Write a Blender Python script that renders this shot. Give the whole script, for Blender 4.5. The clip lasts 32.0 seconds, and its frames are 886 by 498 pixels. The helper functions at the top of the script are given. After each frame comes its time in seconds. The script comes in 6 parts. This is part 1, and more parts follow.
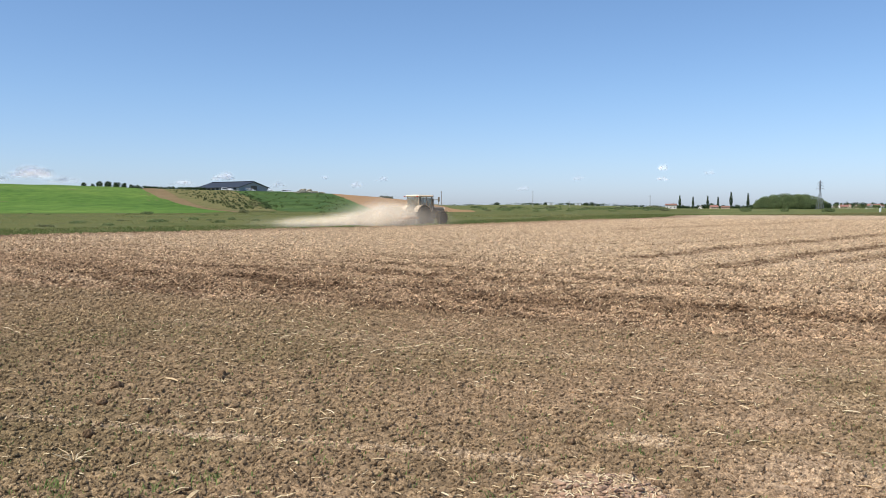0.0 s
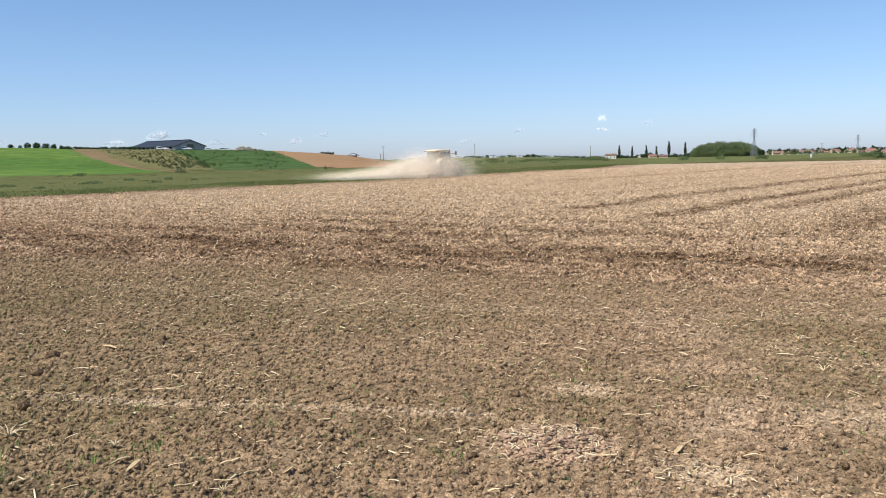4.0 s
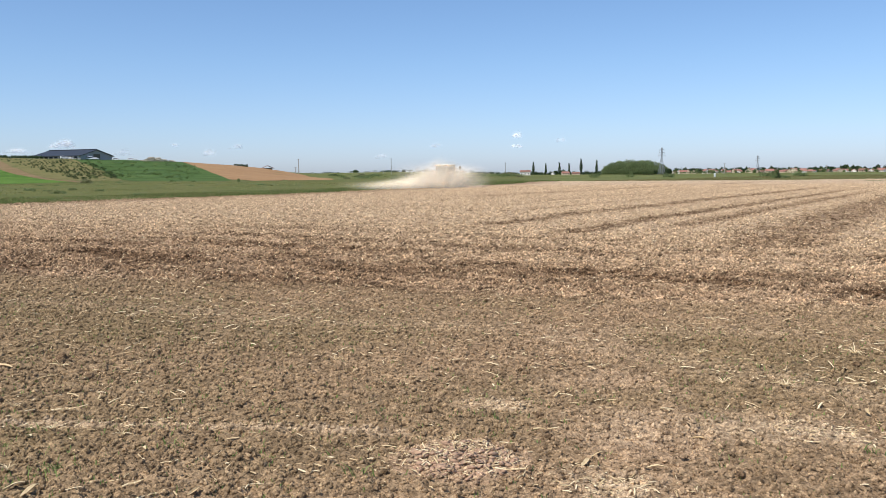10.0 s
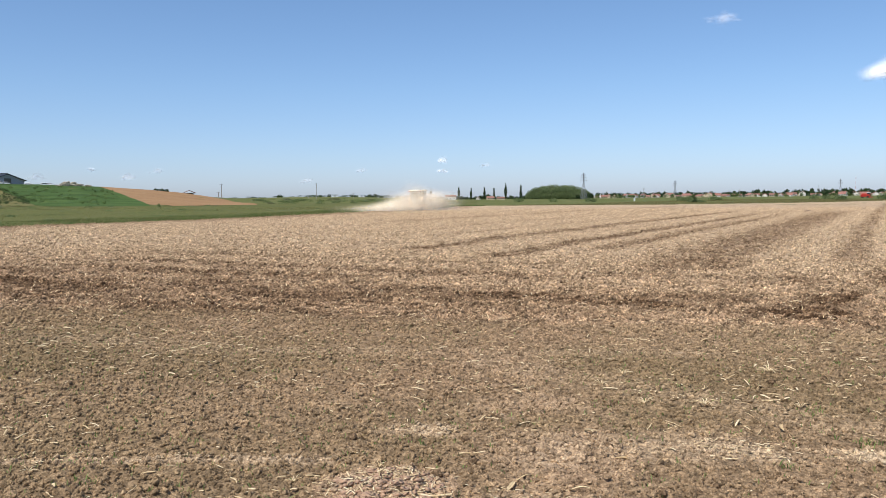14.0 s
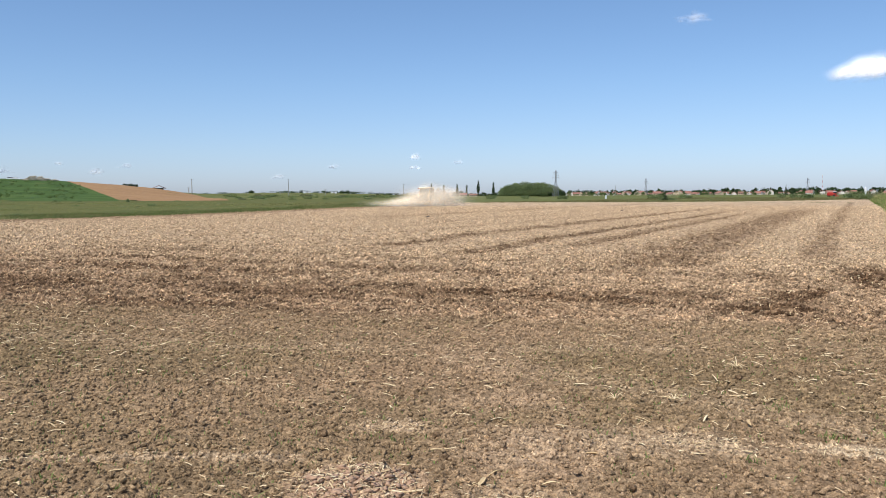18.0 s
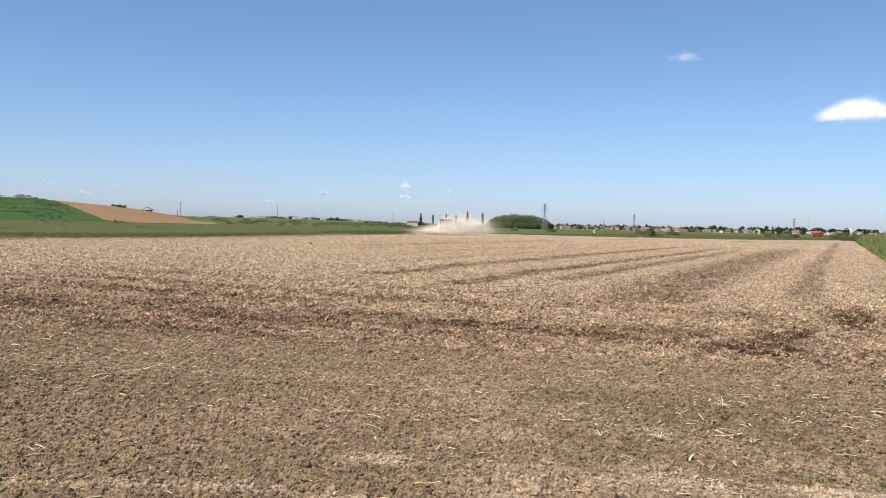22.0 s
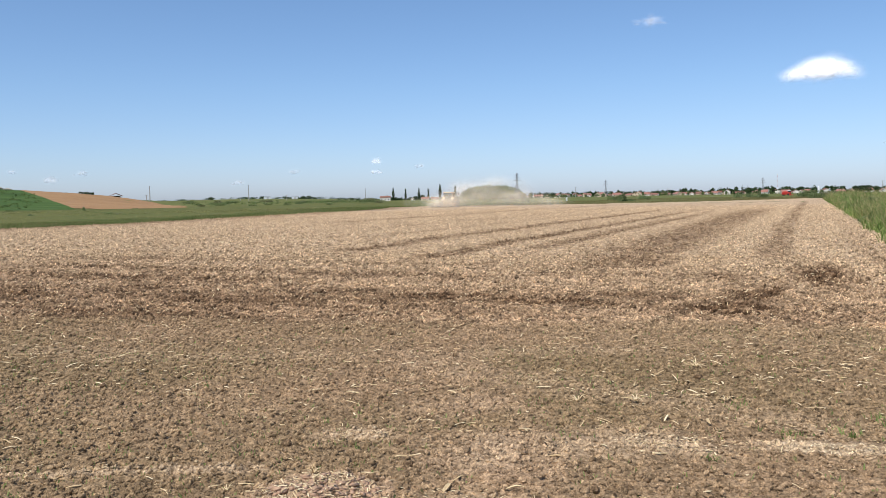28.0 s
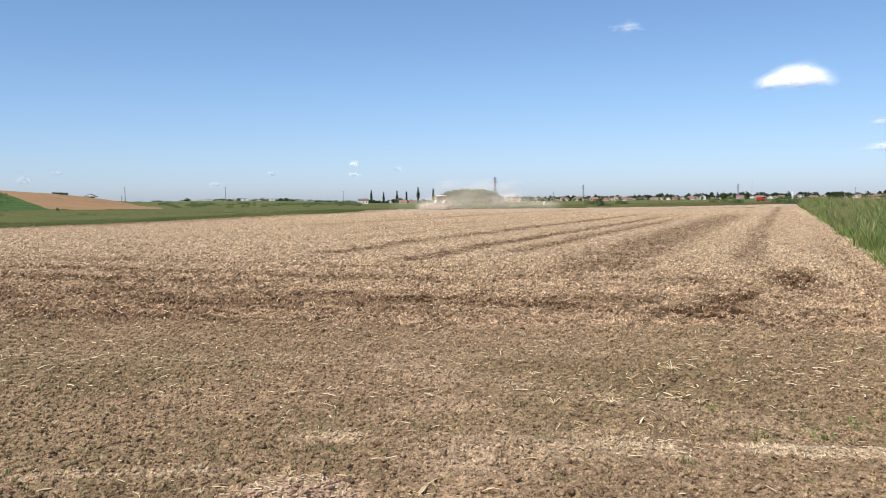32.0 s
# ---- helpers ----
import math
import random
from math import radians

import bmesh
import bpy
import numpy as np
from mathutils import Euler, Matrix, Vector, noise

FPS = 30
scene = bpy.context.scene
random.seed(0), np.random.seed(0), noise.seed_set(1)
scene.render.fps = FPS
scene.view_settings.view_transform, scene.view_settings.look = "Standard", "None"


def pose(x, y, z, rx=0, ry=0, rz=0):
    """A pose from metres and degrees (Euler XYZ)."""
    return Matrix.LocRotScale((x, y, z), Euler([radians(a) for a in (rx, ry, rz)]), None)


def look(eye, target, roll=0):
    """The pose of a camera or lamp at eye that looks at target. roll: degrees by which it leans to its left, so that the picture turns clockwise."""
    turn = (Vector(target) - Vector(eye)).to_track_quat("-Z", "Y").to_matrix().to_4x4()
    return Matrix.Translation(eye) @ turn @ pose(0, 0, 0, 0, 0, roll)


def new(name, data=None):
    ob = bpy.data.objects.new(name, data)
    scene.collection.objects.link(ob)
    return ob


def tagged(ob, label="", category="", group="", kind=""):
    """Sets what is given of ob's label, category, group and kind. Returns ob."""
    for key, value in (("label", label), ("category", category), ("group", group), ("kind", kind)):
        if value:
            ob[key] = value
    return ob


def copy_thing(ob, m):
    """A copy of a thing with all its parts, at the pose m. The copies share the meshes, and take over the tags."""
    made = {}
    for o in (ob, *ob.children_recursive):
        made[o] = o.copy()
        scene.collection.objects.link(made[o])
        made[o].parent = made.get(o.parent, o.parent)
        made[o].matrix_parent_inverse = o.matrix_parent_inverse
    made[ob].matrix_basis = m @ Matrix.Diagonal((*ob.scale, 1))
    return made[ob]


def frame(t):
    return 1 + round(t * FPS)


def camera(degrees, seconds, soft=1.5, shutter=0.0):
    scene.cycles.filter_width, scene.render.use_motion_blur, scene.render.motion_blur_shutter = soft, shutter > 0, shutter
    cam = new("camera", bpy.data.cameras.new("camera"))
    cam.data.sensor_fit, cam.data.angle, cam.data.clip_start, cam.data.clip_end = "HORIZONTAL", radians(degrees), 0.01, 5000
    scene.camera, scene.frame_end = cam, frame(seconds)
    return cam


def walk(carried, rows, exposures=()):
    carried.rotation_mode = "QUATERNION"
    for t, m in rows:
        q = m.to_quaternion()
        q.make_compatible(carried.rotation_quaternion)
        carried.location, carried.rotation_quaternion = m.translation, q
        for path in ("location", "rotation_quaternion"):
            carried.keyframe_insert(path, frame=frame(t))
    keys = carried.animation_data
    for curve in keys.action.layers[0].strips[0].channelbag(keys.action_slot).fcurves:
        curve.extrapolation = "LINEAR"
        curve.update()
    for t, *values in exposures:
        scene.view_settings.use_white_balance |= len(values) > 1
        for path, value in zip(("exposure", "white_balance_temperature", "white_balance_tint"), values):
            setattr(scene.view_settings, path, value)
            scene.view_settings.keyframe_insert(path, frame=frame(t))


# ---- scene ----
cam = camera(55.87, 32.0, soft=0.8)
# seconds, x, y, z, yaw, pitch, roll
ROWS = [
    (0.0, -0.002, -0.002, 1.573, -0.00, -2.83, 0.11),
    (0.5, 0.003, 0.015, 1.578, -0.89, -2.84, 1.59),
    (1.0, -0.007, 0.014, 1.594, -1.19, -2.18, 1.35),
    (1.5, 0.003, 0.035, 1.617, -0.68, -4.75, 2.59),
    (2.0, -0.007, 0.001, 1.622, -0.22, -5.76, 3.13),
    (2.5, 0.013, 0.022, 1.609, -1.81, -4.75, 0.69),
    (3.0, -0.000, 0.062, 1.584, -2.52, -6.33, -0.19),
    (3.5, 0.011, 0.046, 1.586, -2.94, -6.85, 0.91),
    (4.0, 0.017, 0.047, 1.586, -3.95, -6.00, 1.34),
    (4.5, 0.040, 0.063, 1.593, -5.18, -4.00, 1.32),
    (6.5, 0.033, 0.015, 1.613, -6.90, -5.82, 1.48),
    (7.0, 0.035, 0.019, 1.608, -6.93, -5.40, 1.39),
    (7.5, 0.032, 0.008, 1.608, -7.24, -5.06, 1.08),
    (8.0, 0.031, 0.017, 1.603, -7.35, -5.11, 0.70),
    (8.5, 0.032, 0.022, 1.602, -7.65, -5.37, 0.54),
    (9.0, 0.033, 0.020, 1.598, -8.27, -5.30, 0.55),
    (9.5, 0.031, 0.018, 1.599, -8.90, -5.06, 0.45),
    (10.0, 0.037, 0.029, 1.598, -9.65, -5.10, 0.52),
    (10.5, 0.036, 0.027, 1.599, -9.72, -5.01, 0.45),
    (11.0, 0.036, 0.026, 1.597, -9.90, -5.13, 0.29),
    (11.5, 0.043, 0.029, 1.597, -10.43, -5.24, 0.48),
    (12.0, 0.047, 0.030, 1.598, -10.96, -5.28, 0.59),
    (12.5, 0.047, 0.031, 1.598, -11.79, -5.05, 0.57),
    (13.0, 0.049, 0.038, 1.597, -12.96, -4.39, 0.76),
    (13.5, 0.055, 0.045, 1.598, -13.85, -3.90, 0.80),
    (14.0, 0.055, 0.049, 1.593, -14.71, -3.46, 0.57),
    (14.5, 0.055, 0.041, 1.597, -15.63, -2.85, 0.53),
    (16.5, 0.050, 0.042, 1.593, -15.82, -3.31, 0.38),
    (17.0, 0.056, 0.050, 1.595, -16.21, -3.16, 0.52),
    (17.5, 0.057, 0.048, 1.589, -16.58, -3.50, 0.39),
    (18.0, 0.060, 0.051, 1.589, -16.58, -3.70, 0.27),
    (18.5, 0.058, 0.048, 1.590, -16.39, -3.48, 0.23),
    (19.0, 0.059, 0.054, 1.592, -16.42, -3.45, 0.18),
    (19.5, 0.063, 0.052, 1.593, -16.62, -3.68, 0.16),
    (20.0, 0.062, 0.052, 1.588, -17.14, -3.59, 0.38),
    (20.5, 0.063, 0.043, 1.592, -17.54, -3.00, 0.49),
    (21.0, 0.055, 0.048, 1.591, -17.41, -2.74, 0.19),
    (21.5, 0.058, 0.044, 1.590, -17.28, -2.73, -0.07),
    (22.0, 0.048, 0.056, 1.604, -17.33, -1.65, -1.33),
    (22.5, 0.035, 0.058, 1.604, -18.42, -0.64, -2.90),
    (23.0, 0.046, 0.049, 1.618, -19.44, 1.10, -3.76),
    (23.5, 0.038, 0.056, 1.627, -17.73, 1.27, -3.66),
    (24.0, 0.044, 0.046, 1.619, -15.81, -2.04, -1.33),
    (24.5, 0.043, 0.028, 1.609, -16.47, -3.17, 0.24),
    (25.0, 0.055, 0.037, 1.608, -17.34, -2.59, 0.76),
    (25.5, 0.060, 0.034, 1.605, -17.74, -2.62, 0.89),
    (27.5, 0.066, 0.041, 1.603, -18.73, -3.13, 0.98),
    (28.0, 0.067, 0.040, 1.605, -19.19, -3.47, 1.03),
    (28.5, 0.061, 0.036, 1.601, -19.28, -3.38, 0.81),
    (29.0, 0.063, 0.037, 1.601, -19.29, -3.28, 0.66),
    (29.5, 0.070, 0.047, 1.601, -19.40, -3.35, 0.65),
    (30.0, 0.070, 0.046, 1.602, -19.65, -3.37, 0.72),
    (30.5, 0.069, 0.046, 1.599, -19.92, -3.47, 0.61),
    (31.0, 0.072, 0.051, 1.601, -20.22, -3.37, 0.60),
    (31.5, 0.071, 0.046, 1.599, -20.45, -3.33, 0.60),
    (32.0, 0.072, 0.048, 1.597, -20.69, -3.27, 0.60),
]
walk(cam, [(t, pose(x, y, z, 90 + pitch, roll, yaw)) for t, x, y, z, yaw, pitch, roll in ROWS],
     exposures=[(0, 0.06), (9, 0.07), (13, 0.0), (21, -0.03), (23, -0.05), (24, -0.07), (25.5, 0.02), (28, -0.01), (32, 0.0)])

# ---- light ----
SUN_AZ, SUN_EL = -125.0, 57.0
world = bpy.data.worlds.new("sky")
scene.world = world
world.use_nodes = True
wn, wl = world.node_tree.nodes, world.node_tree.links
sky = wn.new("ShaderNodeTexSky")
sky.sky_type, sky.sun_disc = "NISHITA", False
sky.sun_elevation, sky.sun_rotation = radians(SUN_EL), radians(SUN_AZ)
sky.altitude, sky.air_density, sky.dust_density, sky.ozone_density = 100.0, 0.8, 0.6, 3.6
tint = wn.new("ShaderNodeMixRGB")
tint.blend_type, tint.inputs[0].default_value, tint.inputs[2].default_value = "MULTIPLY", 1.0, (0.85, 0.955, 1.005, 1.0)
wl.new(sky.outputs[0], tint.inputs[1])
# summer haze: lavender low down, clear above
heading, split, haze, low = wn.new("ShaderNodeTexCoord"), wn.new("ShaderNodeSeparateXYZ"), wn.new("ShaderNodeValToRGB"), wn.new("ShaderNodeMixRGB")
haze.color_ramp.elements[0].color, haze.color_ramp.elements[1].color = (0.90, 0.84, 1.03, 1.0), (1.0, 1.0, 1.0, 1.0)
haze.color_ramp.elements[1].position = 0.32
haze.color_ramp.interpolation = "B_SPLINE"
for spot, shade in ((0.05, (0.955, 0.875, 0.945, 1.0)), (0.13, (0.99, 0.945, 0.96, 1.0))):
    haze.color_ramp.elements.new(spot).color = shade
low.blend_type, low.inputs[0].default_value = "MULTIPLY", 1.0
wl.new(heading.outputs["Generated"], split.inputs[0]), wl.new(split.outputs[2], haze.inputs[0])
wl.new(tint.outputs[0], low.inputs[1]), wl.new(haze.outputs[0], low.inputs[2]), wl.new(low.outputs[0], wn["Background"].inputs[0])
wn["Background"].inputs[1].default_value = 0.15
sun = new("sun", bpy.data.lights.new("sun", "SUN"))
sun.data.energy, sun.data.angle, sun.data.color = 4.7, radians(0.53), (1.0, 0.94, 0.85)
_sd = Vector((math.sin(radians(SUN_AZ)) * math.cos(radians(SUN_EL)), math.cos(radians(SUN_AZ)) * math.cos(radians(SUN_EL)), math.sin(radians(SUN_EL))))
sun.matrix_world = look(_sd * 50, (0, 0, 0))
scene.cycles.transparent_max_bounces = 96


# ---- materials ----
def srgb(r, g, b):
    return tuple(((c / 255 + 0.055) / 1.055) ** 2.4 if c > 10 else c / 255 / 12.92 for c in (r, g, b)) + (1.0,)


class Net:
    """A small builder of node materials."""

    def __init__(self, name, rough=0.9, metal=0.0):
        self.m = bpy.data.materials.new(name)
        self.m.use_nodes = True
        self.n, self.l = self.m.node_tree.nodes, self.m.node_tree.links
        self.b = self.n["Principled BSDF"]
        self.b.inputs["Roughness"].default_value, self.b.inputs["Metallic"].default_value = rough, metal
        self.b.inputs["Specular IOR Level"].default_value = 0.3

    def node(self, kind, **sets):
        k = self.n.new("ShaderNode" + kind)
        for key, value in sets.items():
            if key == "operation":
                k.operation = value
            elif key == "blend_type":
                k.blend_type = value
            elif key == "attribute_name":
                k.attribute_name = value
        return k

    def put(self, socket, value):
        if isinstance(value, bpy.types.NodeSocket):
            self.l.new(value, socket)
        else:
            socket.default_value = value

    def coords(self, kind="Object"):
        return self.node("TexCoord").outputs[kind]

    def noise(self, scale, detail=4.0, rough=0.55, vector=None, out="Fac"):
        k = self.node("TexNoise")
        k.inputs["Scale"].default_value, k.inputs["Detail"].default_value, k.inputs["Roughness"].default_value = scale, detail, rough
        self.l.new(vector if vector else self.coords(), k.inputs["Vector"])
        return k.outputs[out]

    def ramp(self, fac, stops):
        k = self.node("ValToRGB")
        self.put(k.inputs[0], fac)
        e = k.color_ramp.elements
        while len(e) < len(stops):
            e.new(0.5)
        for i, (p, c) in enumerate(stops):
            e[i].position, e[i].color = p, c if len(c) == 4 else (*c, 1.0)
        return k.outputs[0]

    def mix(self, fac, a, b, blend="MIX"):
        k = self.node("MixRGB", blend_type=blend)
        self.put(k.inputs[0], fac), self.put(k.inputs[1], a), self.put(k.inputs[2], b)
        return k.outputs[0]

    def math(self, op, a, b=0.0):
        k = self.node("Math", operation=op)
        self.put(k.inputs[0], a), self.put(k.inputs[1], b)
        return k.outputs[0]

    def attribute(self, name):
        return self.node("Attribute", attribute_name=name).outputs["Fac"]

    def bump(self, height, strength=0.4, distance=0.02):
        k = self.node("Bump")
        k.inputs["Strength"].default_value, k.inputs["Distance"].default_value = strength, distance
        self.put(k.inputs["Height"], height)
        self.l.new(k.outputs[0], self.b.inputs["Normal"])

    def colour(self, value):
        self.put(self.b.inputs["Base Color"], value)
        return self


def plain(name, colour, rough=0.7, metal=0.0, vary=0.18, scale=3.0):
    """A single-material surface with mottling at two scales."""
    k = Net(name, rough, metal)
    c = (*colour[:3], 1.0)
    lo, hi = tuple(v * (1 - vary) for v in c[:3]), tuple(min(1, v * (1 + vary)) for v in c[:3])
    a = k.ramp(k.noise(scale), [(0.3, lo), (0.7, hi)])
    b = k.mix(0.35, a, k.ramp(k.noise(scale * 9, 2), [(0.3, lo), (0.75, hi)]))
    rnd = k.node("ObjectInfo").outputs["Random"]
    b = k.mix(0.25, b, k.ramp(rnd, [(0.0, tuple(v * 0.75 for v in c[:3])), (1.0, tuple(min(1, v * 1.25) for v in c[:3]))]))
    k.colour(b)
    k.bump(k.noise(scale * 12, 3), 0.15, 0.02)
    return k.m


def soil_material():
    k = Net("tilled_soil", 0.95)
    at = k.coords()
    big = k.noise(0.35, 3, 0.6, at)
    mid = k.noise(3.0, 5, 0.6, at)
    fine = k.noise(28.0, 4, 0.65, at)
    grit = k.noise(110.0, 3, 0.6, at)
    cells = []
    for size in (9.0, 24.0, 62.0, 130.0, 4.2):
        crumb = k.node("TexVoronoi")
        crumb.inputs["Scale"].default_value = size
        wob = k.node("VectorMath", operation="ADD")
        k.l.new(at, wob.inputs[0])
        sc = k.node("VectorMath", operation="SCALE")
        k.l.new(k.noise(size * 1.3, 2, 0.5, at, "Color"), sc.inputs[0])
        sc.inputs["Scale"].default_value = 0.9 / size
        k.l.new(sc.outputs[0], wob.inputs[1])
        k.l.new(wob.outputs[0], crumb.inputs["Vector"])
        sep = k.node("SeparateColor")
        k.l.new(crumb.outputs["Color"], sep.inputs[0])
        cells.append((sep.outputs[0], crumb.outputs["Distance"]))
    c = k.ramp(mid, [(0.28, srgb(146, 118, 92)), (0.5, srgb(164, 135, 106)), (0.75, srgb(182, 152, 120))])
    c = k.mix(k.math("MULTIPLY", big, 0.3), c, srgb(172, 140, 104))
    c = k.mix(0.2, c, k.ramp(fine, [(0.34, srgb(104, 80, 58)), (0.5, srgb(166, 135, 104)), (0.68, srgb(214, 184, 146))]))
    c = k.mix(0.1, c, k.ramp(grit, [(0.38, srgb(98, 75, 56)), (0.62, srgb(220, 192, 154))]))
    c = k.mix(k.attribute("weed"), c, k.ramp(fine, [(0.3, srgb(112, 94, 66)), (0.7, srgb(150, 129, 94))]))
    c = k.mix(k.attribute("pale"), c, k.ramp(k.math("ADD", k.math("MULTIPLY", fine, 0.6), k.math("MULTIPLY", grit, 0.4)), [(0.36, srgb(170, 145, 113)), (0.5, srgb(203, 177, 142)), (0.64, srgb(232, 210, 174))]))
    c = k.mix(k.attribute("damp"), c, k.ramp(fine, [(0.3, srgb(74, 56, 40)), (0.7, srgb(124, 97, 71))]))
    # broken ground: coarse lumps of differing tone
    till = k.attribute("till")
    for tone, amount in ((cells[4][0], 0.5), (cells[0][0], 0.75)):
        c = k.mix(k.math("MULTIPLY", till, amount), c, k.ramp(tone, [(0.0, (0.5, 0.48, 0.46)), (0.22, (0.85, 0.84, 0.83)), (0.7, (1.08, 1.08, 1.08)), (1.0, (1.32, 1.31, 1.28))]), "MULTIPLY")
    # shade in hollows between lumps, painted into the colour by noise, coarse then fine
    hollow_shade = k.noise(7.5, 5, 0.62, at)
    c = k.mix(k.math("MULTIPLY", till, 0.65), c, k.ramp(hollow_shade, [(0.34, (0.38, 0.35, 0.32)), (0.46, (1.06, 1.06, 1.06)), (0.7, (1.24, 1.23, 1.21))]), "MULTIPLY")
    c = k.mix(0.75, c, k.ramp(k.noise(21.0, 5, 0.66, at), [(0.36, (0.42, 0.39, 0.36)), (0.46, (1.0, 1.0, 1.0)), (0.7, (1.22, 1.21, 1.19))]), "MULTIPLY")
    for (tone, _), amount, lo, hi in zip(cells, (0.3, 0.65, 0.6, 0.4), (0.6, 0.58, 0.58, 0.6), (1.45, 1.45, 1.44, 1.4)):
        c = k.mix(amount, c, k.ramp(tone, [(0.0, (lo, lo, lo)), (1.0, (hi, hi, hi))]), "MULTIPLY")
    c = k.mix(1.0, c, k.ramp(k.attribute("tone"), [(0.0, (0.30, 0.28, 0.27)), (0.5, (0.5, 0.5, 0.5)), (1.0, (0.72, 0.72, 0.70))]), "MULTIPLY")
    c = k.mix(1.0, c, (1.88, 1.93, 2.06, 1.0), "MULTIPLY")
    k.colour(c)
    k.b.inputs["Specular IOR Level"].default_value = 0.1
    lumps = k.math("ADD", k.math("MULTIPLY", cells[1][1], 0.9), k.math("ADD", k.math("MULTIPLY", cells[2][1], 0.8), k.math("MULTIPLY", cells[3][1], 0.4)))
    k.bump(k.math("SUBTRACT", k.math("ADD", k.math("MULTIPLY", fine, 0.7), k.math("MULTIPLY", grit, 0.3)), lumps), 0.7, 0.02)
    return k.m


def grass_sheet(name, a, b, c, scale=0.15):
    k = Net(name, 0.95)
    k.b.inputs["Specular IOR Level"].default_value = 0.05
    at = k.coords()
    x = k.ramp(k.noise(scale, 4, 0.6, at), [(0.3, a), (0.5, b), (0.7, c)])
    x = k.mix(0.45, x, k.ramp(k.noise(scale * 14, 4, 0.6, at), [(0.3, tuple(v * 0.6 for v in a[:3])), (0.7, c)]))
    k.colour(x)
    k.bump(k.noise(scale * 30, 3, 0.6, at), 0.5, 0.15)
    return k.m


def leafy(name, a, b, rough=0.7, patch=None):
    """Leaves and blades: varied island by island, with light let through."""
    k = Net(name, rough)
    g = k.node("NewGeometry").outputs["Random Per Island"]
    c = k.ramp(g, [(0.0, a), (0.55, b), (1.0, tuple(min(1.0, v * 1.35) for v in b[:3]))])
    c = k.mix(k.math("MULTIPLY", k.node("ObjectInfo").outputs["Random"], 0.35), c, tuple(v * 0.7 for v in a[:3]) + (1.0,))
    if patch:
        c = k.mix(k.ramp(k.noise(0.45, 4, 0.6), [(0.42, (0, 0, 0)), (0.62, (0.75, 0.75, 0.75))]), c, patch)
    k.colour(c)
    k.b.inputs["Specular IOR Level"].default_value = 0.145
    tr = k.node("BsdfTranslucent")
    k.put(tr.inputs[0], c)
    mx = k.node("MixShader")
    mx.inputs[0].default_value = 0.3
    k.l.new(k.b.outputs[0], mx.inputs[1]), k.l.new(tr.outputs[0], mx.inputs[2])
    k.l.new(mx.outputs[0], k.n["Material Output"].inputs[0])
    return k.m


def straw_material():
    k = Net("dry_straw", 0.75)
    g = k.node("NewGeometry").outputs["Random Per Island"]
    r = k.node("ObjectInfo").outputs["Random"]
    f = k.math("FRACT", k.math("ADD", g, r))
    c = k.ramp(f, [(0.0, srgb(176, 148, 108)), (0.45, srgb(216, 192, 150)), (1.0, srgb(246, 230, 194))])
    c = k.mix(0.4, c, k.ramp(k.noise(40, 3), [(0.3, srgb(164, 136, 98)), (0.7, srgb(232, 212, 172))]))
    k.colour(c)
    k.bump(k.noise(160, 2), 0.3, 0.003)
    return k.m


def cab_glass():
    """Thin clear glass under a film of dust."""
    k = Net("dusty_cab_glass", 0.25)
    k.colour(srgb(170, 162, 148))
    clear, both = k.node("BsdfTransparent"), k.node("MixShader")
    clear.inputs[0].default_value = (0.86, 0.9, 0.9, 1.0)
    k.put(both.inputs[0], k.ramp(k.noise(3.0, 4), [(0.3, (0.2, 0.2, 0.2)), (0.75, (0.5, 0.5, 0.5))]))
    k.l.new(clear.outputs[0], both.inputs[1]), k.l.new(k.b.outputs[0], both.inputs[2])
    k.l.new(both.outputs[0], k.n["Material Output"].inputs[0])
    return k.m


